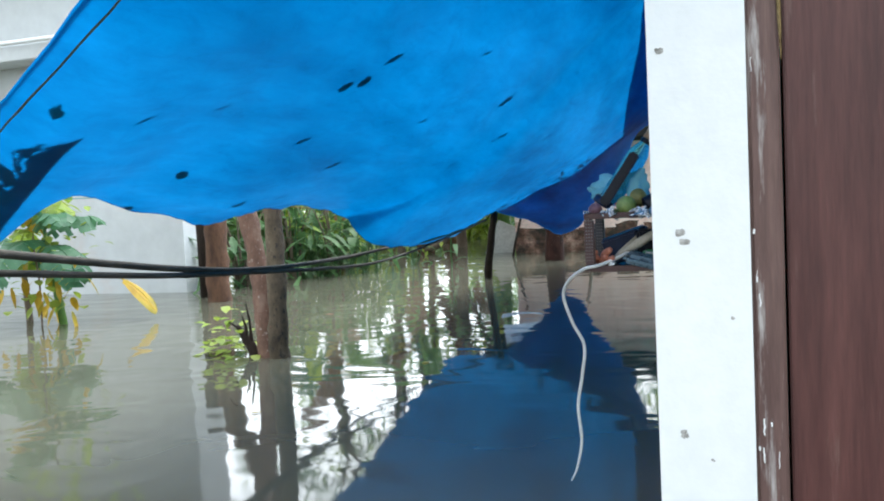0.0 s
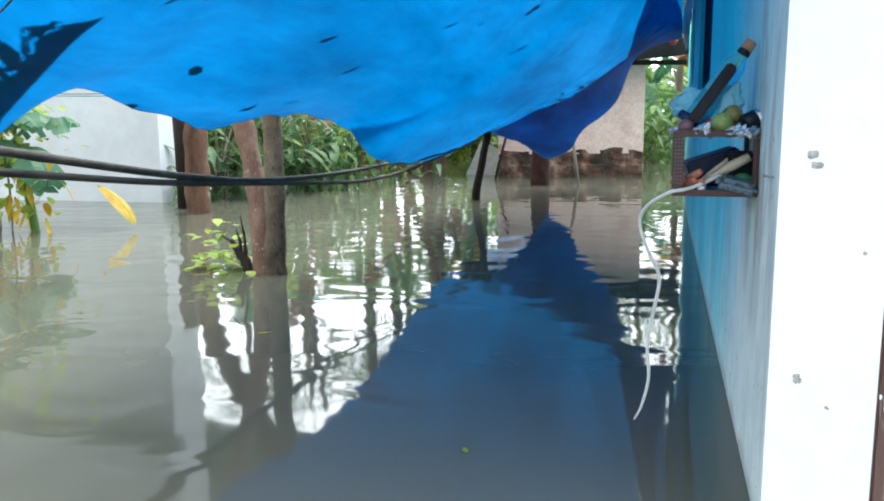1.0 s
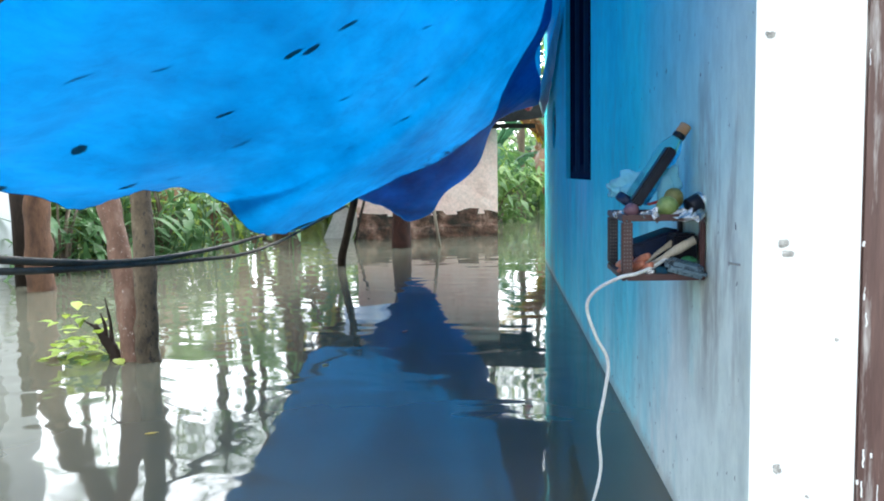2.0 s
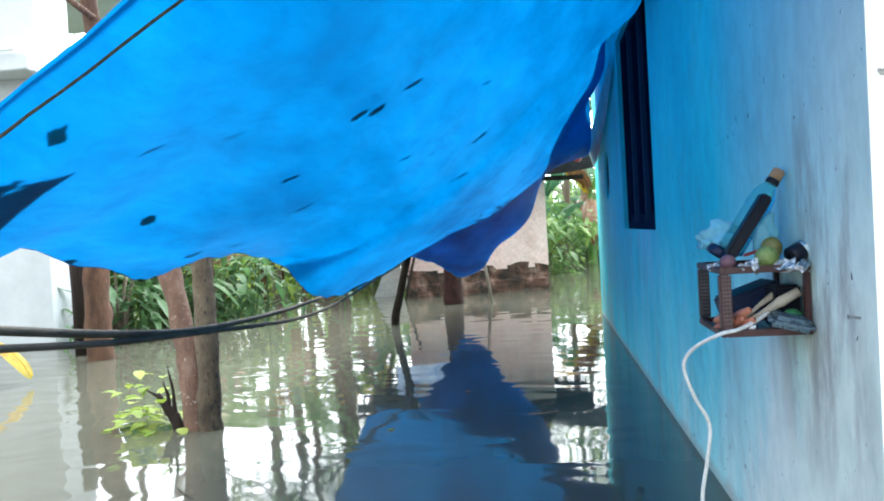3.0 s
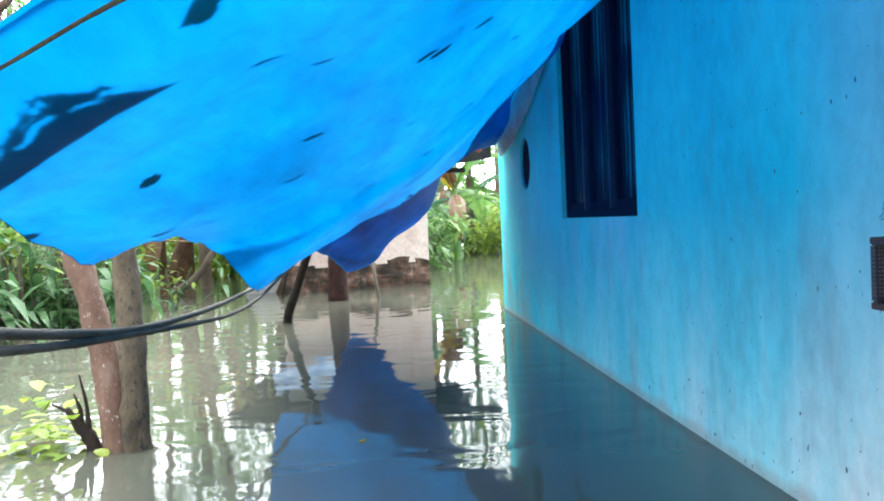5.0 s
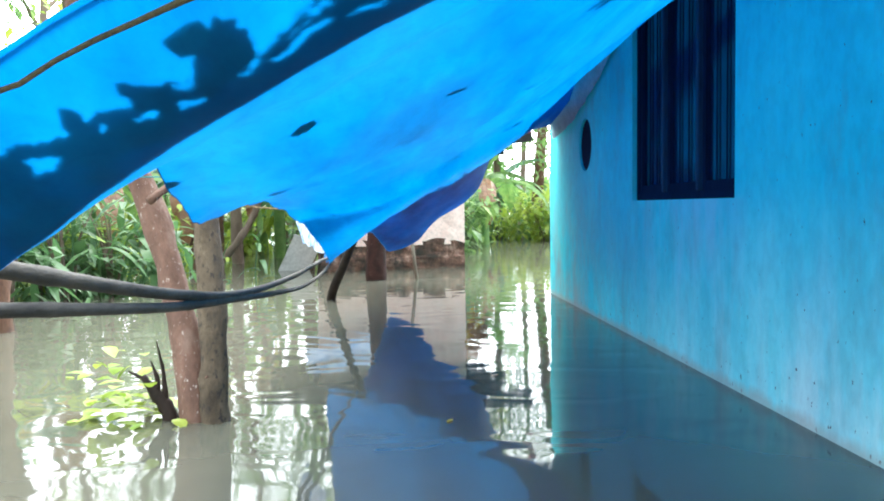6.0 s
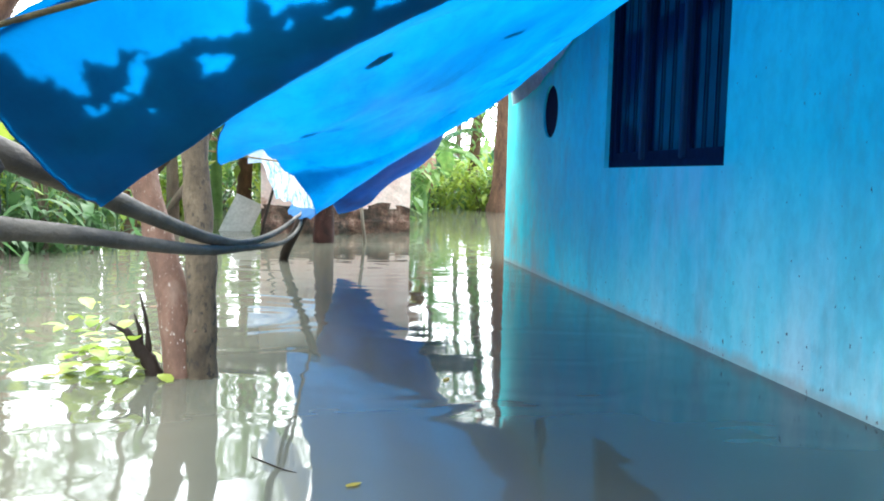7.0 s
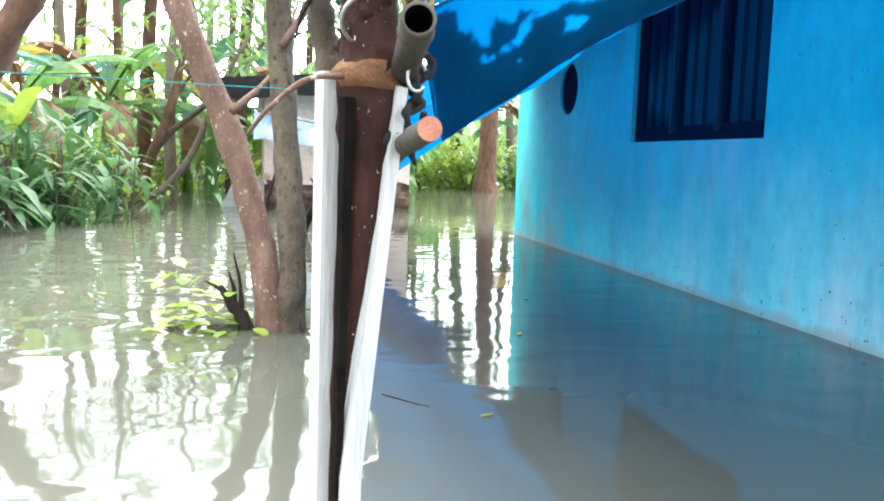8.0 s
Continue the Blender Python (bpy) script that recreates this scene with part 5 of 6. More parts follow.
def stump():
    s = mesh_object("stump", tubed(spline([(-2.63, 4.48, -0.3), (-2.66, 4.48, 0.0), (-2.72, 4.48, 0.11), (-2.77, 4.48, 0.19)], 5), [0.04, 0.033, 0.026, 0.012], 10, wobble=0.35), WET_WOOD, True)
    tagged(s, "broken dark stump with fresh yellow-green sprouts in water", "stump")
    for a, b in (((-2.73, 4.48, 0.12), (-2.83, 4.48, 0.21)), ((-2.71, 4.48, 0.09), (-2.735, 4.48, 0.25)), ((-2.68, 4.48, 0.04), (-2.715, 4.50, 0.33))):
        part("splinter", tubed(spline([a, tuple((Vector(a) + Vector(b)) / 2 + Vector((0.01, 0, 0.01))), b], 4), [0.014, 0.009, 0.003], 7, wobble=0.4), WET_WOOD, s)
    part("shoot", tubed(spline([(-2.62, 4.5, 0.02), (-2.58, 4.48, 0.12), (-2.48, 4.38, 0.2)], 6), 0.004, 6), BARK_A, s)
    r = random.Random(5)
    for cx, cy, cz, n in ((-2.87, 4.56, 0.07, 30), (-2.80, 4.46, 0.05, 14), (-2.93, 4.6, 0.19, 14), (-2.64, 4.42, 0.08, 5)):
        for k in range(n):
            verts, faces = [], []
            p = Vector((r.gauss(cx, 0.07), r.gauss(cy, 0.07), max(0.005, r.gauss(cz, 0.045))))
            leaf_geo(verts, faces, p, Vector((r.uniform(-1, 1), r.uniform(-1, 1), r.uniform(-0.1, 0.4))), Vector((0, 0, 1)), r.uniform(0.06, 0.11), r.uniform(0.045, 0.075), 0.25, 3)
            data_object("sprout_leaf", verts, faces, LEAF_LIGHT, s)


stump()

# ---- left side: pale building, rusty trunk and broad-leaved plants ----
pale = thing("pale_building", "pale grey plastered building behind the plants", "building", at=(-9, 8.1, 0))
inv = Matrix.Translation((9, -8.1, 0))
obs = [mesh_object("wall", boxed((-16, 8.0, -0.6), (-5.55, 8.25, 4.2)), PALE_WALL), mesh_object("ledge", boxed((-16, 7.6, 2.7), (-5.4, 8.0, 2.86), 0.01), PALE_WALL),
       mesh_object("side_wall", boxed((-5.8, 8.25, -0.6), (-5.55, 8.6, 4.2)), PALE_WALL), mesh_object("roof", boxed((-16.2, 7.5, 4.2), (-5.4, 12.0, 4.35)), PALE_WALL),
       mesh_object("pipe", tubed([(-16, 7.58, 2.9), (-5.5, 7.58, 2.9)], 0.025, 8), WHITE)]
bpy.context.view_layer.update()
for o in obs:
    o.parent, o.matrix_parent_inverse = pale, inv
rt = mesh_object("rusty_trunk", tubed(spline([(-4.62, 7.2, -0.5), (-4.62, 7.2, 0.0), (-4.63, 7.2, 0.6), (-4.55, 7.2, 1.15), (-4.25, 7.2, 1.75), (-3.9, 7.2, 2.4), (-3.4, 7.3, 3.4)], 6), [0.13, 0.115, 0.11, 0.11, 0.1, 0.09], 14, wobble=0.25), BARK_RED, True)
tagged(rt, "thick rust-brown tree trunk standing in the water", "tree trunk")
tagged(mesh_object("black_post", tubed([(-4.98, 7.55, -0.5), (-4.98, 7.55, 0.6), (-5.0, 7.55, 1.3)], 0.085, 12, wobble=0.15), WET_WOOD, True), "black wet post beside the rusty trunk", "post")


def banana(name, at, height, leaves, seed, label, mats, length=1.3, width=0.36, stem_r=0.08, category="banana plant", group=""):
    r = random.Random(seed)
    p = thing(name, label, category, group, (0, 0, 0))
    x, y = at
    lean = Vector((r.uniform(-0.1, 0.1), r.uniform(-0.1, 0.1), 0))
    part("stem", tubed([(0, 0, -0.5), (0, 0, 0), lean * 0.5 + Vector((0, 0, height * 0.5)), lean + Vector((0, 0, height))], [stem_r * 1.2, stem_r, stem_r * 0.85, stem_r * 0.4], 12, wobble=0.15), BARK_FAR if r.random() < 0.3 else LEAF_BANANA, p, "", True)
    for k in range(leaves):
        az = 2.4 * k + r.uniform(-0.4, 0.4)
        old = k < leaves * 0.35
        m = mats[k % len(mats)]
        big_leaf("leaf", p, lean + Vector((0, 0, height * (0.8 + 0.2 * k / leaves))), az, r.uniform(0.0, 0.5) if old else r.uniform(0.6, 1.2), length * r.uniform(0.8, 1.15), width * r.uniform(0.8, 1.15), r.uniform(2.0, 2.6) if old else r.uniform(1.0, 1.9), m, True, 12, seed * 31 + k)
    p.location = (x, y, 0)
    return p


# broad-leaved plant before the pale wall
banana("young_banana", (-5.25, 5.75), 0.85, 8, 4, "young banana plant with torn bluish-green leaves in water", [LEAF_TARO, LEAF_LIGHT, LEAF_TARO, LEAF_TARO, LEAF_YELLOW], 0.66, 0.38, 0.035, "banana plant")
banana("young_banana", (-5.85, 6.0), 0.7, 6, 9, "small bluish-green banana plant by the pale wall", [LEAF_TARO, LEAF_LIGHT], 0.6, 0.3, 0.03, "banana plant")
yl = thing("yellow_leaf", "single hanging yellow withered banana leaf", "leaf", at=(-4.62, 6.0, 0))
bl = big_leaf("blade", yl, (-0.2, 0, 0.36), 0.05, -0.5, 0.46, 0.2, 0.9, LEAF_YELLOW, False, 12, 3)


def vine():
    v = thing("yellow_vine", "climbing vine with small yellow-green leaves", "vine", at=(-5.45, 5.7, 0))
    part("stalk", tubed(spline([(0, 0, -0.4), (0.03, 0, 0.3), (-0.05, 0.05, 0.8), (0.1, 0, 1.25)], 6), 0.008, 6), BARK_FAR, v)
    verts, faces = [], []
    r = random.Random(8)
    for k in range(190):
        z = r.uniform(0.15, 1.65)
        p = Vector((r.gauss(0.1, 0.2), r.gauss(0, 0.14), z))
        leaf_geo(verts, faces, p, Vector((r.uniform(-1, 1), r.uniform(-1, 1), r.uniform(-0.5, 0.3))), Vector((0, 0, 1)), r.uniform(0.06, 0.12), r.uniform(0.05, 0.09), 0.3, 3)
    data_object("foliage", verts, faces, LEAF_LIGHT, v)
    verts, faces = [], []
    for k in range(26):
        p = Vector((r.gauss(0.15, 0.2), r.gauss(-0.05, 0.12), r.uniform(0.1, 0.6)))
        leaf_geo(verts, faces, p, Vector((r.uniform(-1, 1), r.uniform(-1, 1), -1.2)), Vector((0, 0, 1)), r.uniform(0.08, 0.16), r.uniform(0.04, 0.07), 0.3, 3)
    data_object("withered_foliage", verts, faces, LEAF_YELLOW, v, label="yellow-orange withered leaves")


vine()


def bush(name, at, size, n, material, seed, label, leaf=(0.1, 0.2), lw=0.35, group=""):
    r = random.Random(seed)
    b = thing(name, label, "bush", group, (0, 0, 0))
    bm = bmesh.new()
    for k in range(7):
        tip = Vector((r.uniform(-1, 1) * size[0] * 0.6, r.uniform(-1, 1) * size[1] * 0.6, size[2] * r.uniform(0.6, 1.0)))
        tube(bm, spline([(r.uniform(-0.1, 0.1), 0, -0.5), tip * 0.4 + Vector((0, 0, 0.1)), tip], 4), [0.025, 0.015, 0.006], 6)
    part("branch", bm, BARK_FAR, b)
    verts, faces = [], []
    clumps = [(Vector((r.gauss(0, 0.5) * size[0], r.gauss(0, 0.5) * size[1], size[2] * r.uniform(0.08, 1.0))), r.uniform(0.15, 0.32) * size[2]) for _ in range(14)]
    for k in range(n):
        c, s = clumps[k % 14]
        p = c + Vector((r.gauss(0, s), r.gauss(0, s), r.gauss(0, s * 0.7)))
        if p.z < 0.01:
            p.z = r.uniform(0.01, 0.2)
        ln = r.uniform(*leaf)
        leaf_geo(verts, faces, p, Vector((r.uniform(-1, 1), r.uniform(-1, 1), r.uniform(-0.5, 0.5))), Vector((0, 0, 1)), ln, ln * lw, 0.4, 2)
    data_object("foliage", verts, faces, material, b)
    b.location = (at[0], at[1], 0)
    return b


def heliconia(at, stems, height, blade, material, seed, label):
    """A clump of upright canes, each with a few arching lance-shaped leaves."""
    r = random.Random(seed)
    h = thing("lance_leaf_plant", label, "plant", "lance-leaved plants", (0, 0, 0))
    for k in range(stems):
        foot = Vector((r.gauss(0, 0.22), r.gauss(0, 0.18), -0.4))
        tip = foot + Vector((r.gauss(0, 0.22), r.gauss(0, 0.2), 0.4 + height * r.uniform(0.55, 1.0)))
        part("cane", tubed(spline([foot, (foot + tip) / 2 + Vector((r.gauss(0, 0.04), 0, 0)), tip], 4), [0.014, 0.011, 0.006], 6), material, h)
        for q in range(r.randint(4, 6)):
            f = 0.42 + 0.58 * q / 5
            az = 2.6 * q + r.uniform(-0.5, 0.5) + k
            ve, fa = [], []
            el = r.uniform(0.35, 1.1)
            ln = blade * r.uniform(0.7, 1.15)
            leaf_geo(ve, fa, foot.lerp(tip, f), Vector((math.cos(az) * math.cos(el), math.sin(az) * math.cos(el), math.sin(el))), Vector((0, 0, 1)), ln, ln * r.uniform(0.17, 0.25), r.uniform(0.35, 0.9), 7, 0.25)
            data_object("leaf", ve, fa, material, h, True)
    h.location = (at[0], at[1], 0)
    return h


for k, (x, y, n, hh, bl, m) in enumerate(((-5.25, 10.3, 5, 1.35, 0.95, LEAF_LIGHT), (-5.75, 10.0, 5, 1.3, 1.0, LEAF_BUSH), (-4.7, 9.6, 6, 1.05, 0.5, LEAF_DARK), (-4.15, 9.9, 5, 0.9, 0.48, LEAF_DARK), (-3.75, 11.0, 3, 0.7, 0.4, LEAF_DARK), (-6.2, 9.4, 5, 1.5, 0.9, LEAF_DARK))):
    heliconia((x, y), n, hh, bl, m, 600 + k, ("green lance-leaved clump of canes in the flood", "yellow-green lance-leaved clump of canes in the flood", "dark green lance-leaved clump of canes in the flood")[{LEAF_BUSH: 0, LEAF_LIGHT: 1, LEAF_DARK: 2}[m]])

# strap-leaved clumps behind the rusty trunk
for k, (x, y, s) in enumerate(((-5.0, 9.5, 1.0), (-4.75, 10.2, 0.9), (-5.2, 8.6, 0.9), (-5.4, 10.1, 1.0))):
    bush("strap_leaf_clump", (x, y), (0.55 * s, 0.5 * s, 1.0 * s), 120, LEAF_DARK, 20 + k, "dark green strap-leaved clump rising from the water", (0.2, 0.42), 0.24, "strap-leaved clumps")
bush("leafy_bush", (-5.5, 10.4), (0.8, 0.5, 0.6), 800, LEAF_DARK, 31, "dense green bush at the flood's edge", (0.08, 0.17), 0.5, "bushes")
bush("leafy_bush", (-6.2, 10.6), (1.0, 0.7, 1.1), 800, LEAF_BUSH, 32, "dense dark green bush at the flood's edge", (0.1, 0.2), 0.45, "bushes")
bush("leafy_bush", (-5.6, 12.2), (0.9, 0.7, 0.9), 700, LEAF_LIGHT, 33, "dense green bush at the flood's edge", (0.08, 0.18), 0.5, "bushes")


# ---- the shed ----
def shed():
    s = thing("shed", "small weathered pinkish plaster shed with a black roof", "shed", at=(-1.7, 12.8, 0))
    inv = Matrix.Translation((1.7, -12.8, 0))
    a, b = Vector((-2.72, 12.45, 0)), Vector((-0.62, 13.1, 0))
    d = (b - a).normalized()
    n = Vector((d.y, -d.x, 0))
    m = Matrix(((d.x, -0.03, 0, a.x), (d.y, 1.0, 0, a.y), (0, 0, 1, 0), (0, 0, 0, 1)))
    L = (b - a).length
    obs = []

    def add(name, bm, mat):
        bmesh.ops.transform(bm, matrix=m, verts=bm.verts)
        obs.append(mesh_object(name, bm, mat))

    bm = boxed((0, 0, 0.34), (L, 0.2, 1.78))
    bmesh.ops.subdivide_edges(bm, edges=bm.edges, cuts=12, use_grid_fill=True)
    for v in bm.verts:
        v.co.y += 0.014 * noise.noise(v.co * 4) + (0.0 if v.co.y > 0.1 else 0.01 * noise.noise(v.co * 11))
    add("wall", bm, PINK_WALL)
    bm = boxed((0.005, -0.03, -0.6), (L - 0.005, 0.18, 0.40))
    bmesh.ops.subdivide_edges(bm, edges=bm.edges, cuts=24, use_grid_fill=True)
    for v in bm.verts:
        if v.co.y < 0.1:
            v.co.y += 0.03 * noise.noise(v.co * 6) + 0.014 * noise.noise(v.co * 17)
        if v.co.z > 0.2:
            v.co.z += 0.09 * noise.noise(Vector((v.co.x * 2.5, 2, 0))) + 0.02 * noise.noise(Vector((v.co.x * 8, 5, 0)))
            v.co.y += 0.03
    add("footing", bm, BRICK_LOW)
    add("wall_foot", boxed((0.01, 0.03, 0.2), (L - 0.01, 0.18, 0.36)), PINK_WALL)
    add("wall", boxed((L - 0.2, 0.2, -0.6), (L, 2.4, 1.78)), PINK_WALL)
    add("wall", boxed((0, 0.2, -0.6), (0.2, 2.4, 1.6)), PINK_WALL)
    add("wall", boxed((0.2, 2.2, -0.6), (L - 0.2, 2.4, 1.7)), PINK_WALL)
    bm = bmesh.new()
    for i in range(22):
        x0, x1 = -0.75 + i * (L + 1.45) / 22, -0.75 + (i + 1) * (L + 1.45) / 22
        lift = lambda x: 1.62 + 0.19 * (x + 0.75) / (L + 1.45) * 2
        r = 0.02 if i % 2 else 0.0
        box(bm, (x0, -0.45, 0), (x1, 2.7, 0.04))
        for v in list(bm.verts)[-8:]:
            v.co.z += lift(v.co.x) + r
    add("roof", bm, ROOF_DARK)
    bm = boxed((-0.75, -0.49, -0.22), (L + 1.0, -0.452, 0.05))
    bmesh.ops.subdivide_edges(bm, edges=bm.edges, cuts=10, use_grid_fill=True)
    for v in bm.verts:
        v.co.z += lift(v.co.x) + (0.03 * noise.noise(v.co * 5) if v.co.z < -0.1 else 0)
    add("fascia", bm, ROOF_DARK)
    add("rafter", boxed((-0.2, -0.3, 1.63), (L + 0.6, -0.22, 1.70)), WET_WOOD)
    bpy.context.view_layer.update()
    for o in obs:
        o.parent, o.matrix_parent_inverse = s, inv


shed()
hang = mesh_object("red_bulb", ball(bmesh.new(), (-0.262, 9.575, 1.70), (0.045, 0.045, 0.06), 16), RED, True)
part("cap", tubed([(-0.262, 9.575, 1.75), (-0.262, 9.575, 1.80)], [0.03, 0.02], 10), WHITE, hang, "white lamp holder")
part("cord", tubed([(-0.262, 9.575, 1.80), (-0.262, 9.575, 2.9)], 0.005, 6), WET_WOOD, hang)
tagged(hang, "small unlit red bulb hanging on a cord", "lamp")
verts, faces = [], []
for i in range(15):
    for j in range(9):
        p = Vector((-2.85 + 0.065 * i, 12.02 + 0.02 * i, 1.3 - 0.045 * j - 0.006 * i))
        verts.append(p + Vector((0.02 * noise.noise(p * 7), -0.01 * j + 0.06 * noise.noise(p * 5), 0.05 * noise.noise(p * 6))))
for i in range(14):
    for j in range(8):
        faces.append((i * 9 + j, i * 9 + j + 1, i * 9 + j + 10, i * 9 + j + 9))
tagged(data_object("plastic_cover", verts, faces, surface("pale_blue_film", [(0.3, (0.25, 0.42, 0.75)), (0.6, (0.6, 0.7, 0.85))], 6, 0.4, translucent=0.3), None, True), "crumpled pale blue plastic hung below the shed's eave", "plastic sheet")
# leaning cement sheet beside the shed
tagged(placed(mesh_object("cement_sheet", boxed((-0.2, -0.008, -0.2), (0.2, 0.008, 0.5), 0.004), SHEET_GREY), pose(-3.1, 12.9, 0.0, 12, 24, 10)), "grey cement sheet leaning in the water", "sheet")


# ---- the grove behind ----
def bark_tree(name, at, height, radius, lean, seed, crown_n, label, material=BARK_FAR, leafm=LEAF_BUSH, spread=1.4, limbs=5, group="grove trees"):
    r = random.Random(seed)
    t = thing(name, label, "tree", group, (0, 0, 0))
    tip = Vector((lean[0], lean[1], height))
    mid = tip * 0.5 + Vector((r.uniform(-0.15, 0.15), r.uniform(-0.1, 0.1), 0))
    trunk = spline([(0, 0, -0.5), (0, 0, 0), mid, tip], 6)
    part("trunk", tubed(trunk, [radius * 1.25, radius * 1.1, radius * 0.8, radius * 0.4], 12, wobble=0.2), material, t, "", True)
    verts, faces = [], []
    for k in range(limbs):
        f = r.uniform(0.5, 0.95)
        a = Vector(trunk[int(f * (len(trunk) - 1))])
        az = 2.4 * k + r.uniform(-0.5, 0.5)
        e = a + Vector((math.cos(az) * spread * r.uniform(0.6, 1.2), math.sin(az) * spread * r.uniform(0.6, 1.2), spread * r.uniform(0.3, 0.8)))
        part("limb", tubed(spline([a, (a + e) / 2 + Vector((0, 0, 0.15)), e], 5), [radius * 0.4, radius * 0.25, radius * 0.1], 8, wobble=0.2), material, t, "", True)
        for j in range(crown_n // limbs):
            p = e + Vector((r.gauss(0, spread * 0.42), r.gauss(0, spread * 0.42), r.gauss(0, spread * 0.3)))
            ln = r.uniform(0.14, 0.26)
            leaf_geo(verts, faces, p, Vector((r.uniform(-1, 1), r.uniform(-1, 1), r.uniform(-0.7, 0.3))), Vector((0, 0, 1)), ln, ln * 0.5, 0.35, 2)
    data_object("crown", verts, faces, leafm, t)
    t.location = (at[0], at[1], 0)
    return t


def palm(name, at, height, radius, seed, label, fronds=13, length=2.6, lean=(0.2, 0.1), flare=1.5, group="palms"):
    r = random.Random(seed)
    t = thing(name, label, "palm", group, (0, 0, 0))
    pts = spline([(0, 0, -0.5), (0, 0, 0), (lean[0] * 0.15, lean[1] * 0.15, height * 0.12), (lean[0] * 0.5, lean[1] * 0.5, height * 0.5), (*lean, height)], 10)
    rad = [radius * flare, radius * flare, radius * 1.02, radius * 0.9, radius * 0.8]
    n = len(pts)
    rr = [float(np.interp(i / (n - 1), np.linspace(0, 1, 5), rad)) * (1.05 if i % 2 else 1.0) for i in range(n)]
    part("trunk", tubed(pts, rr, 12, wobble=0.1), BARK_RED, t, "ringed brown trunk", True)
    verts, faces = [], []
    for k in range(fronds):
        frond(verts, faces, (*lean, height), 2.4 * k + r.uniform(-0.3, 0.3), r.uniform(0.1, 1.2), length * r.uniform(0.8, 1.1), r.uniform(1.1, 1.9), 20, 0.5, 0.045)
    data_object("crown", verts, faces, LEAF_PALM, t)
    t.location = (at[0], at[1], 0)
    return t


palm("coconut_palm", (2.5, 20.9), 7.0, 0.22, 3, "coconut palm with flared ringed trunk standing in water", 14, 3.2, (0.25, 0.2), 1.55)
palm("coconut_palm", (2.6, 25.5), 6.0, 0.17, 4, "slim coconut palm standing in water", 13, 3.0, (0.5, 0.1), 1.2)
palm("areca_palm", (-6.5, 17.0), 4.6, 0.07, 5, "slim areca palm behind the flooded grove", 9, 1.6, (0.1, 0.1), 1.2, "areca palms")
palm("areca_palm", (-5.1, 15.5), 5.2, 0.07, 6, "slim areca palm behind the flooded grove", 9, 1.6, (-0.1, 0.1), 1.2, "areca palms")
palm("areca_palm", (-2.0, 18.0), 5.0, 0.08, 7, "slim areca palm behind the shed", 9, 1.7, (0.1, 0.0), 1.2, "areca palms")
palm("areca_palm", (-8.0, 14.0), 4.2, 0.07, 8, "slim areca palm behind the flooded grove", 9, 1.6, (0.15, 0.1), 1.2, "areca palms")
palm("areca_palm", (-3.6, 20.0), 6.0, 0.09, 9, "slim areca palm behind the flooded grove", 9, 1.8, (0.1, -0.2), 1.2, "areca palms")

# forked tree with slanting branches
ft = thing("forked_tree", "forked low tree with slanting bare branches in water", "tree", at=(-4.57, 13.4, 0))
part("trunk", tubed(spline([(0, 0, -0.4), (0, 0, 0.0), (0.2, 0, 0.55), (0.5, 0, 1.3), (0.7, 0.1, 2.2), (0.9, 0.1, 3.4)], 5), [0.1, 0.09, 0.08, 0.07, 0.05, 0.03], 10, wobble=0.25), BARK_RED, ft, "", True)
part("limb", tubed(spline([(0.05, 0, 0.02), (0.45, -0.1, 0.22), (0.85, -0.2, 0.75), (1.15, -0.2, 1.5), (1.6, -0.2, 2.4)], 5), [0.06, 0.06, 0.05, 0.04, 0.025], 10, wobble=0.25), BARK_FAR, ft, "", True)
part("limb", tubed(spline([(0.25, 0, 0.7), (0.6, 0.1, 1.1), (1.3, 0.2, 1.7), (1.9, 0.2, 2.5)], 5), [0.05, 0.04, 0.03, 0.02], 8, wobble=0.25), BARK_B, ft, "", True)
verts, faces = [], []
r = random.Random(77)
for k in range(700):
    p = Vector((r.gauss(1.3, 0.7), r.gauss(0.1, 0.6), r.gauss(2.7, 0.6)))
    leaf_geo(verts, faces, p, Vector((r.uniform(-1, 1), r.uniform(-1, 1), r.uniform(-0.6, 0.3))), Vector((0, 0, 1)), r.uniform(0.1, 0.2), r.uniform(0.05, 0.09), 0.3, 2)
data_object("crown", verts, faces, LEAF_BUSH, ft)

# bananas: by the shed's corner, in the left grove and beyond
MIXED = [LEAF_BANANA, LEAF_TARO, LEAF_BROWN, LEAF_BANANA, LEAF_YELLOW]
for k, (x, y, h, ln) in enumerate(((0.45, 19.8, 1.75, 1.7), (-0.6, 20.6, 1.7, 1.8), (0.6, 24.0, 2.0, 2.0), (1.5, 25.0, 1.8, 1.8), (-5.9, 12.8, 1.5, 1.9), (-6.8, 11.6, 1.4, 1.8), (-5.2, 14.6, 1.7, 1.9), (-7.6, 13.2, 1.6, 2.0),
                                    (-3.7, 16.0, 1.6, 1.8), (-4.3, 18.0, 1.9, 2.0), (-2.4, 16.5, 1.8, 1.9), (-6.4, 18.5, 2.0, 2.1), (3.8, 22.5, 1.9, 2.0), (-9.0, 15.5, 1.8, 2.0))):
    banana("banana_plant", (x, y), h, 9, 50 + k, "banana plant with green, yellow and withered brown leaves" if k % 2 == 0 else "banana plant with broad torn green leaves", MIXED if k % 2 == 0 else [LEAF_BANANA, LEAF_BANANA, LEAF_TARO], ln, 0.42, 0.11, "banana plant", "banana plants")

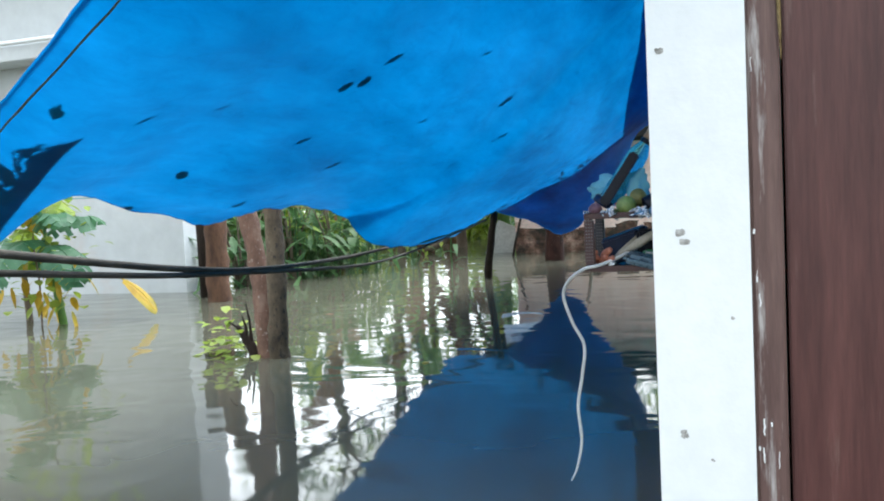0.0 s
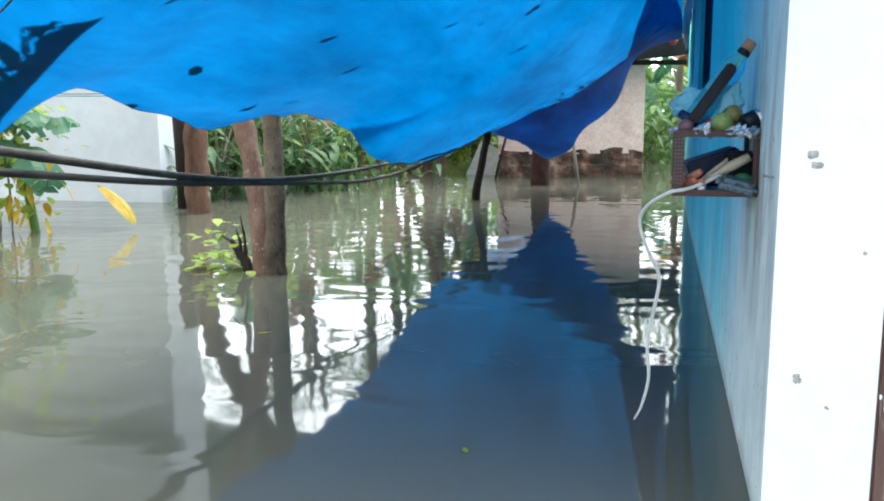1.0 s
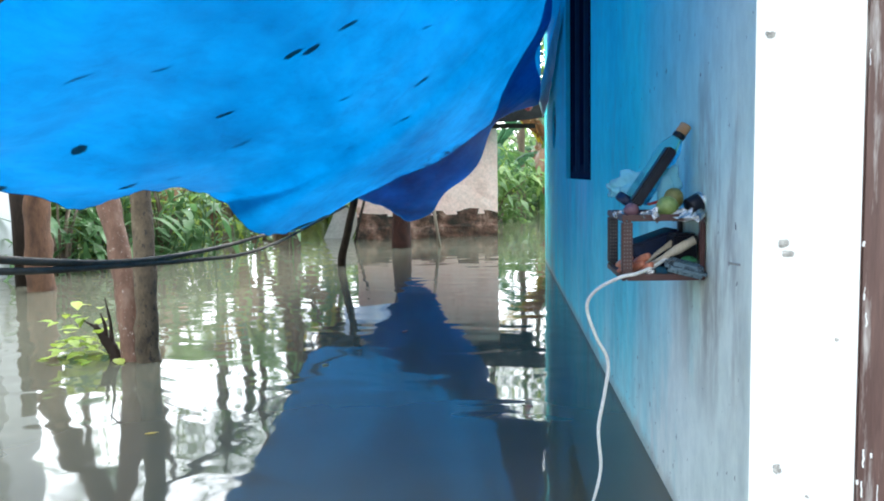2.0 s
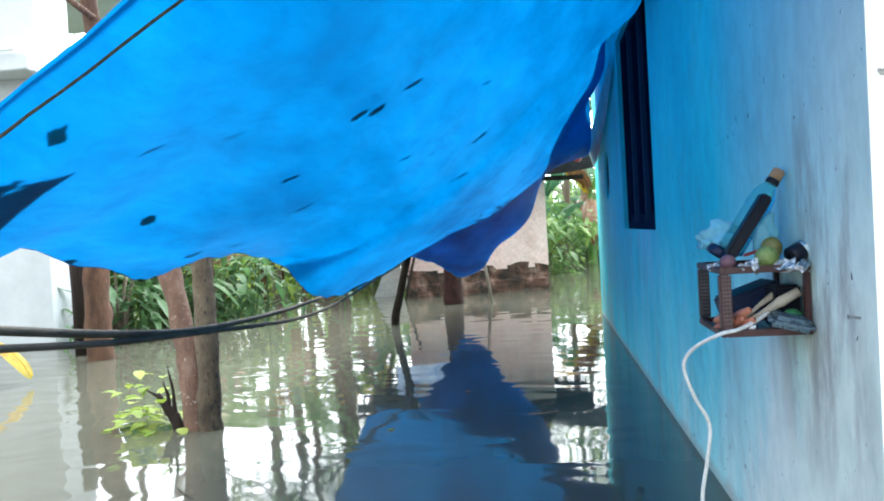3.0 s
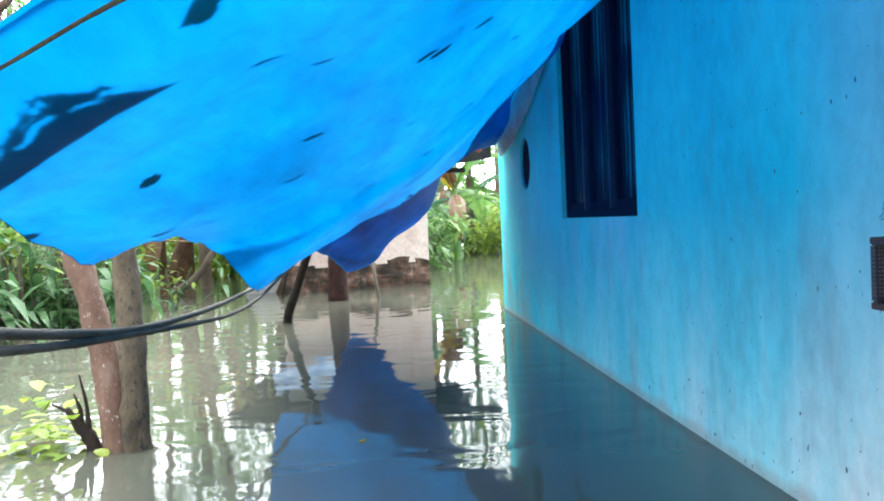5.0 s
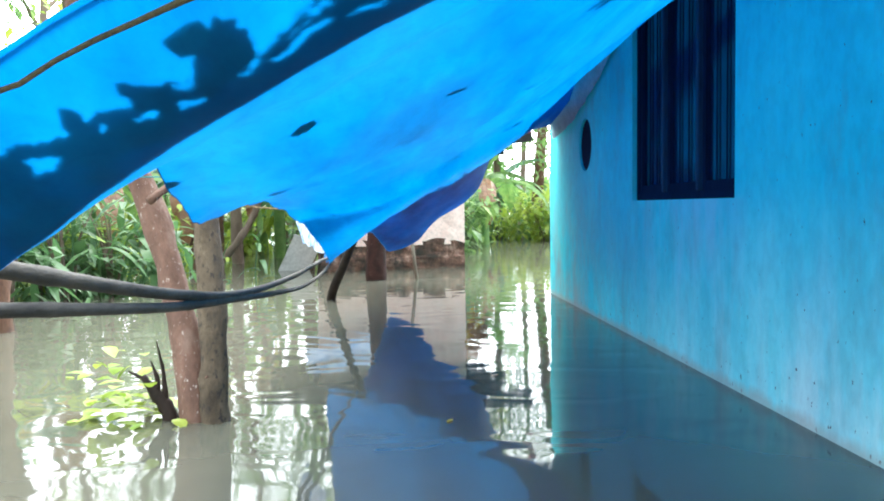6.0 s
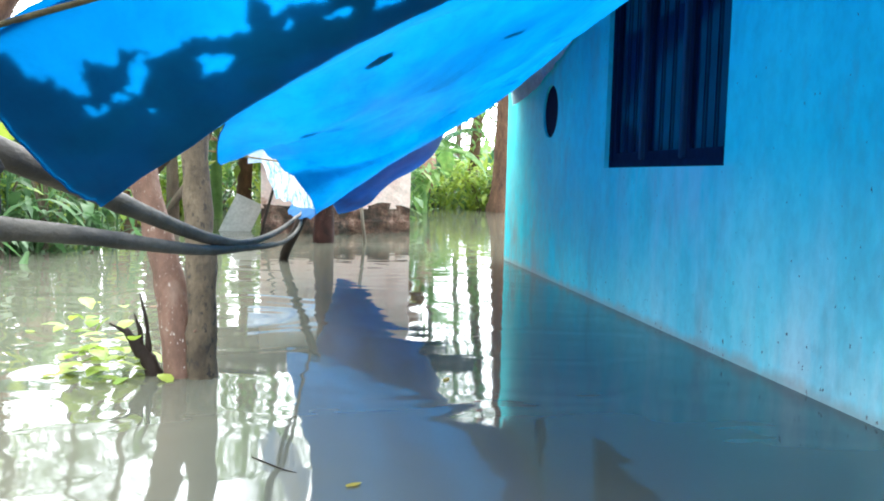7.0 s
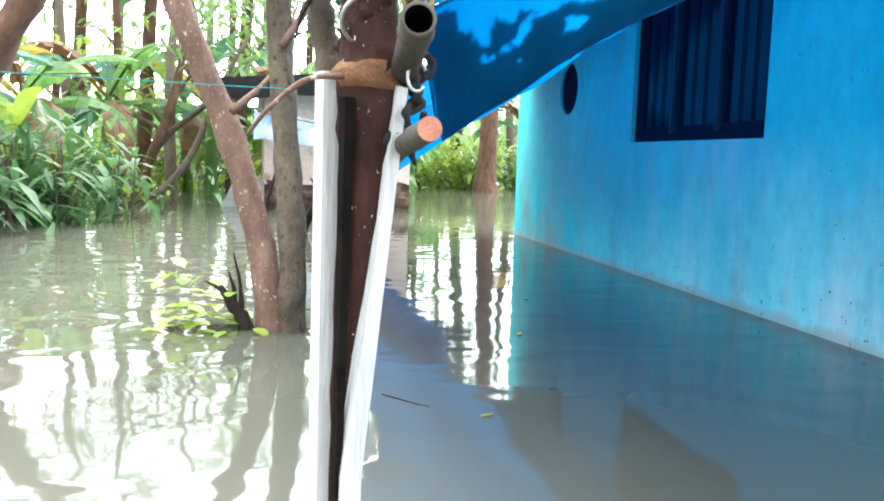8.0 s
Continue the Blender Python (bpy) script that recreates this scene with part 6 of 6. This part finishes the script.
for k, (x, y, h, rad, lx) in enumerate(((-4.2, 14.6, 4.5, 0.09, 0.3), (-5.8, 15.8, 5.0, 0.1, -0.3), (-3.0, 19.0, 5.5, 0.12, 0.2), (-7.2, 15.0, 5.0, 0.12, 0.4), (-1.0, 21.0, 5.5, 0.12, 0.3), (0.8, 27.0, 6.0, 0.14, -0.2),
                                         (-6.0, 21.0, 6.0, 0.13, 0.1), (-9.0, 18.5, 6.0, 0.14, 0.3), (4.5, 25.5, 6.0, 0.15, -0.2), (-4.4, 23.0, 6.0, 0.13, 0.2))):
    bark_tree("grove_tree", (x, y), h, rad, (lx, 0.2), 200 + k, 220, "slender leafy tree in the flooded grove", leafm=(LEAF_BUSH, LEAF_LIGHT, LEAF_DARK)[k % 3], spread=1.3)
for k in range(20):
    x = -10.5 + 0.82 * k + rng.uniform(-0.3, 0.3)
    y = 19 + rng.uniform(-2.5, 3.0) + (5.0 if x > -0.5 else 0)
    bush("leafy_bush", (x, y), (1.3, 0.8, rng.uniform(0.8, 1.5)), 600, (LEAF_BUSH, LEAF_LIGHT, LEAF_DARK)[k % 3], 300 + k, ("dense green bush in the flooded grove", "light yellow-green bush in the flooded grove", "dark green bush in the flooded grove")[k % 3], (0.16, 0.32), 0.45, "bushes")

# low palms whose fronds hang into the view above the shed and the banana plants
for k, (x, y, h) in enumerate(((-4.9, 16.2, 3.6), (-3.3, 16.6, 3.5), (-6.4, 18.0, 4.2))):
    palm("palm", (x, y), h, 0.13, 140 + k, "low palm with drooping feathery green fronds", 14, 2.5)

# denser dark trees and undergrowth beyond the house's far corner
for k, (x, y, h) in enumerate(((1.3, 24.0, 7.5), (3.6, 24.5, 8.0), (0.0, 22.5, 7.0), (2.6, 28.0, 9.0))):
    bark_tree("grove_tree", (x, y), h, 0.1, (0.2, 0.1), 260 + k, 1000, "slender dark-leaved tree in the flooded grove", leafm=(LEAF_DARK, LEAF_BUSH)[k % 2], spread=1.6, limbs=9)
for k, (x, y, hh) in enumerate(((0.2, 21.3, 1.3), (1.2, 22.2, 1.1), (3.6, 22.8, 1.3))):
    heliconia((x, y), 8, hh, 0.6, (LEAF_DARK, LEAF_LIGHT, LEAF_BUSH)[k], 640 + k, ("dark green lance-leaved clump of canes in the flood", "yellow-green lance-leaved clump of canes in the flood", "green lance-leaved clump of canes in the flood")[k])

# trees behind the camera and to the side, which the water and panes mirror
for k, (x, y, h) in enumerate(((-5.5, -6.5, 6.0), (1.0, -9.5, 7.0), (-10.5, 0.5, 6.5))):
    bark_tree("yard_tree", (x, y), h, 0.14, (0.3, 0.2), 400 + k, 700, "leafy yard tree standing in flood water", leafm=LEAF_BUSH, spread=1.7, group="yard trees")

# far woods closing the view
verts, faces = [], []
r = random.Random(99)
for k in range(9000):
    a = r.uniform(-0.62, 0.42)
    dist = r.uniform(30, 42)
    top = 2.6 + 1.6 * noise.noise(Vector((a * 9, 3.0, 0)))
    p = Vector((-2 + dist * math.sin(a), dist * math.cos(a), max(0.05, top * r.random() ** 0.8)))
    ln = r.uniform(0.35, 0.8)
    leaf_geo(verts, faces, p, Vector((r.uniform(-1, 1), r.uniform(-1, 1), r.uniform(-0.7, 0.4))), Vector((0, 0, 1)), ln, ln * 0.5, 0.35, 2)
tagged(data_object("far_woods", verts, faces, LEAF_BUSH), "distant mixed green woods beyond the flood", "woods", kind="stuff")

# washing lines between the trees
tagged(mesh_object("green_line", tubed(spline([(-6.5, 4.2, 1.12), (-4.3, 4.3, 1.04), (-2.9, 4.38, 1.02), (-2.48, 4.44, 1.02)], 8), 0.003, 6), TEAL_CLOTH, True), "thin green washing line tied to the tree", "line")
tagged(mesh_object("thin_wire", tubed(spline([(-6.0, 5.6, 1.15), (-4.5, 5.5, 1.08), (-3.4, 5.3, 1.12)], 8), 0.003, 5), WET_WOOD, True), "thin dark wire hanging before the pale wall", "wire")

# floating twig and leaves
tagged(mesh_object("floating_twig", tubed(spline([(-2.2, 3.45, 0.001), (-2.16, 3.40, 0.002), (-2.11, 3.34, 0.002), (-2.07, 3.31, 0.001)], 6), [0.002, 0.002, 0.001], 6), WET_WOOD, True), "thin dark twig floating on the flood water", "twig")
for x, y, a, ln, m in ((-1.94, 3.19, 0.5, 0.05, LEAF_YELLOW), (-0.81, 2.18, 2.0, 0.035, LEAF_LIGHT), (-1.5, 4.3, 1.1, 0.05, LEAF_YELLOW), (-3.0, 6.2, 0.2, 0.08, LEAF_BROWN), (-3.4, 5.4, 2.5, 0.07, LEAF_LIGHT), (-1.2, 5.2, 0.9, 0.05, LEAF_BROWN)):
    ve, fa = [], []
    leaf_geo(ve, fa, Vector((x, y, 0.004)), Vector((math.cos(a), math.sin(a), 0)), Vector((0, 0, 1)), ln, ln * 0.45, 0.0, 4, 0.05)
    tagged(data_object("floating_leaf", ve, fa, m), "small leaf floating on the flood water", "leaf", "leaves on the water")
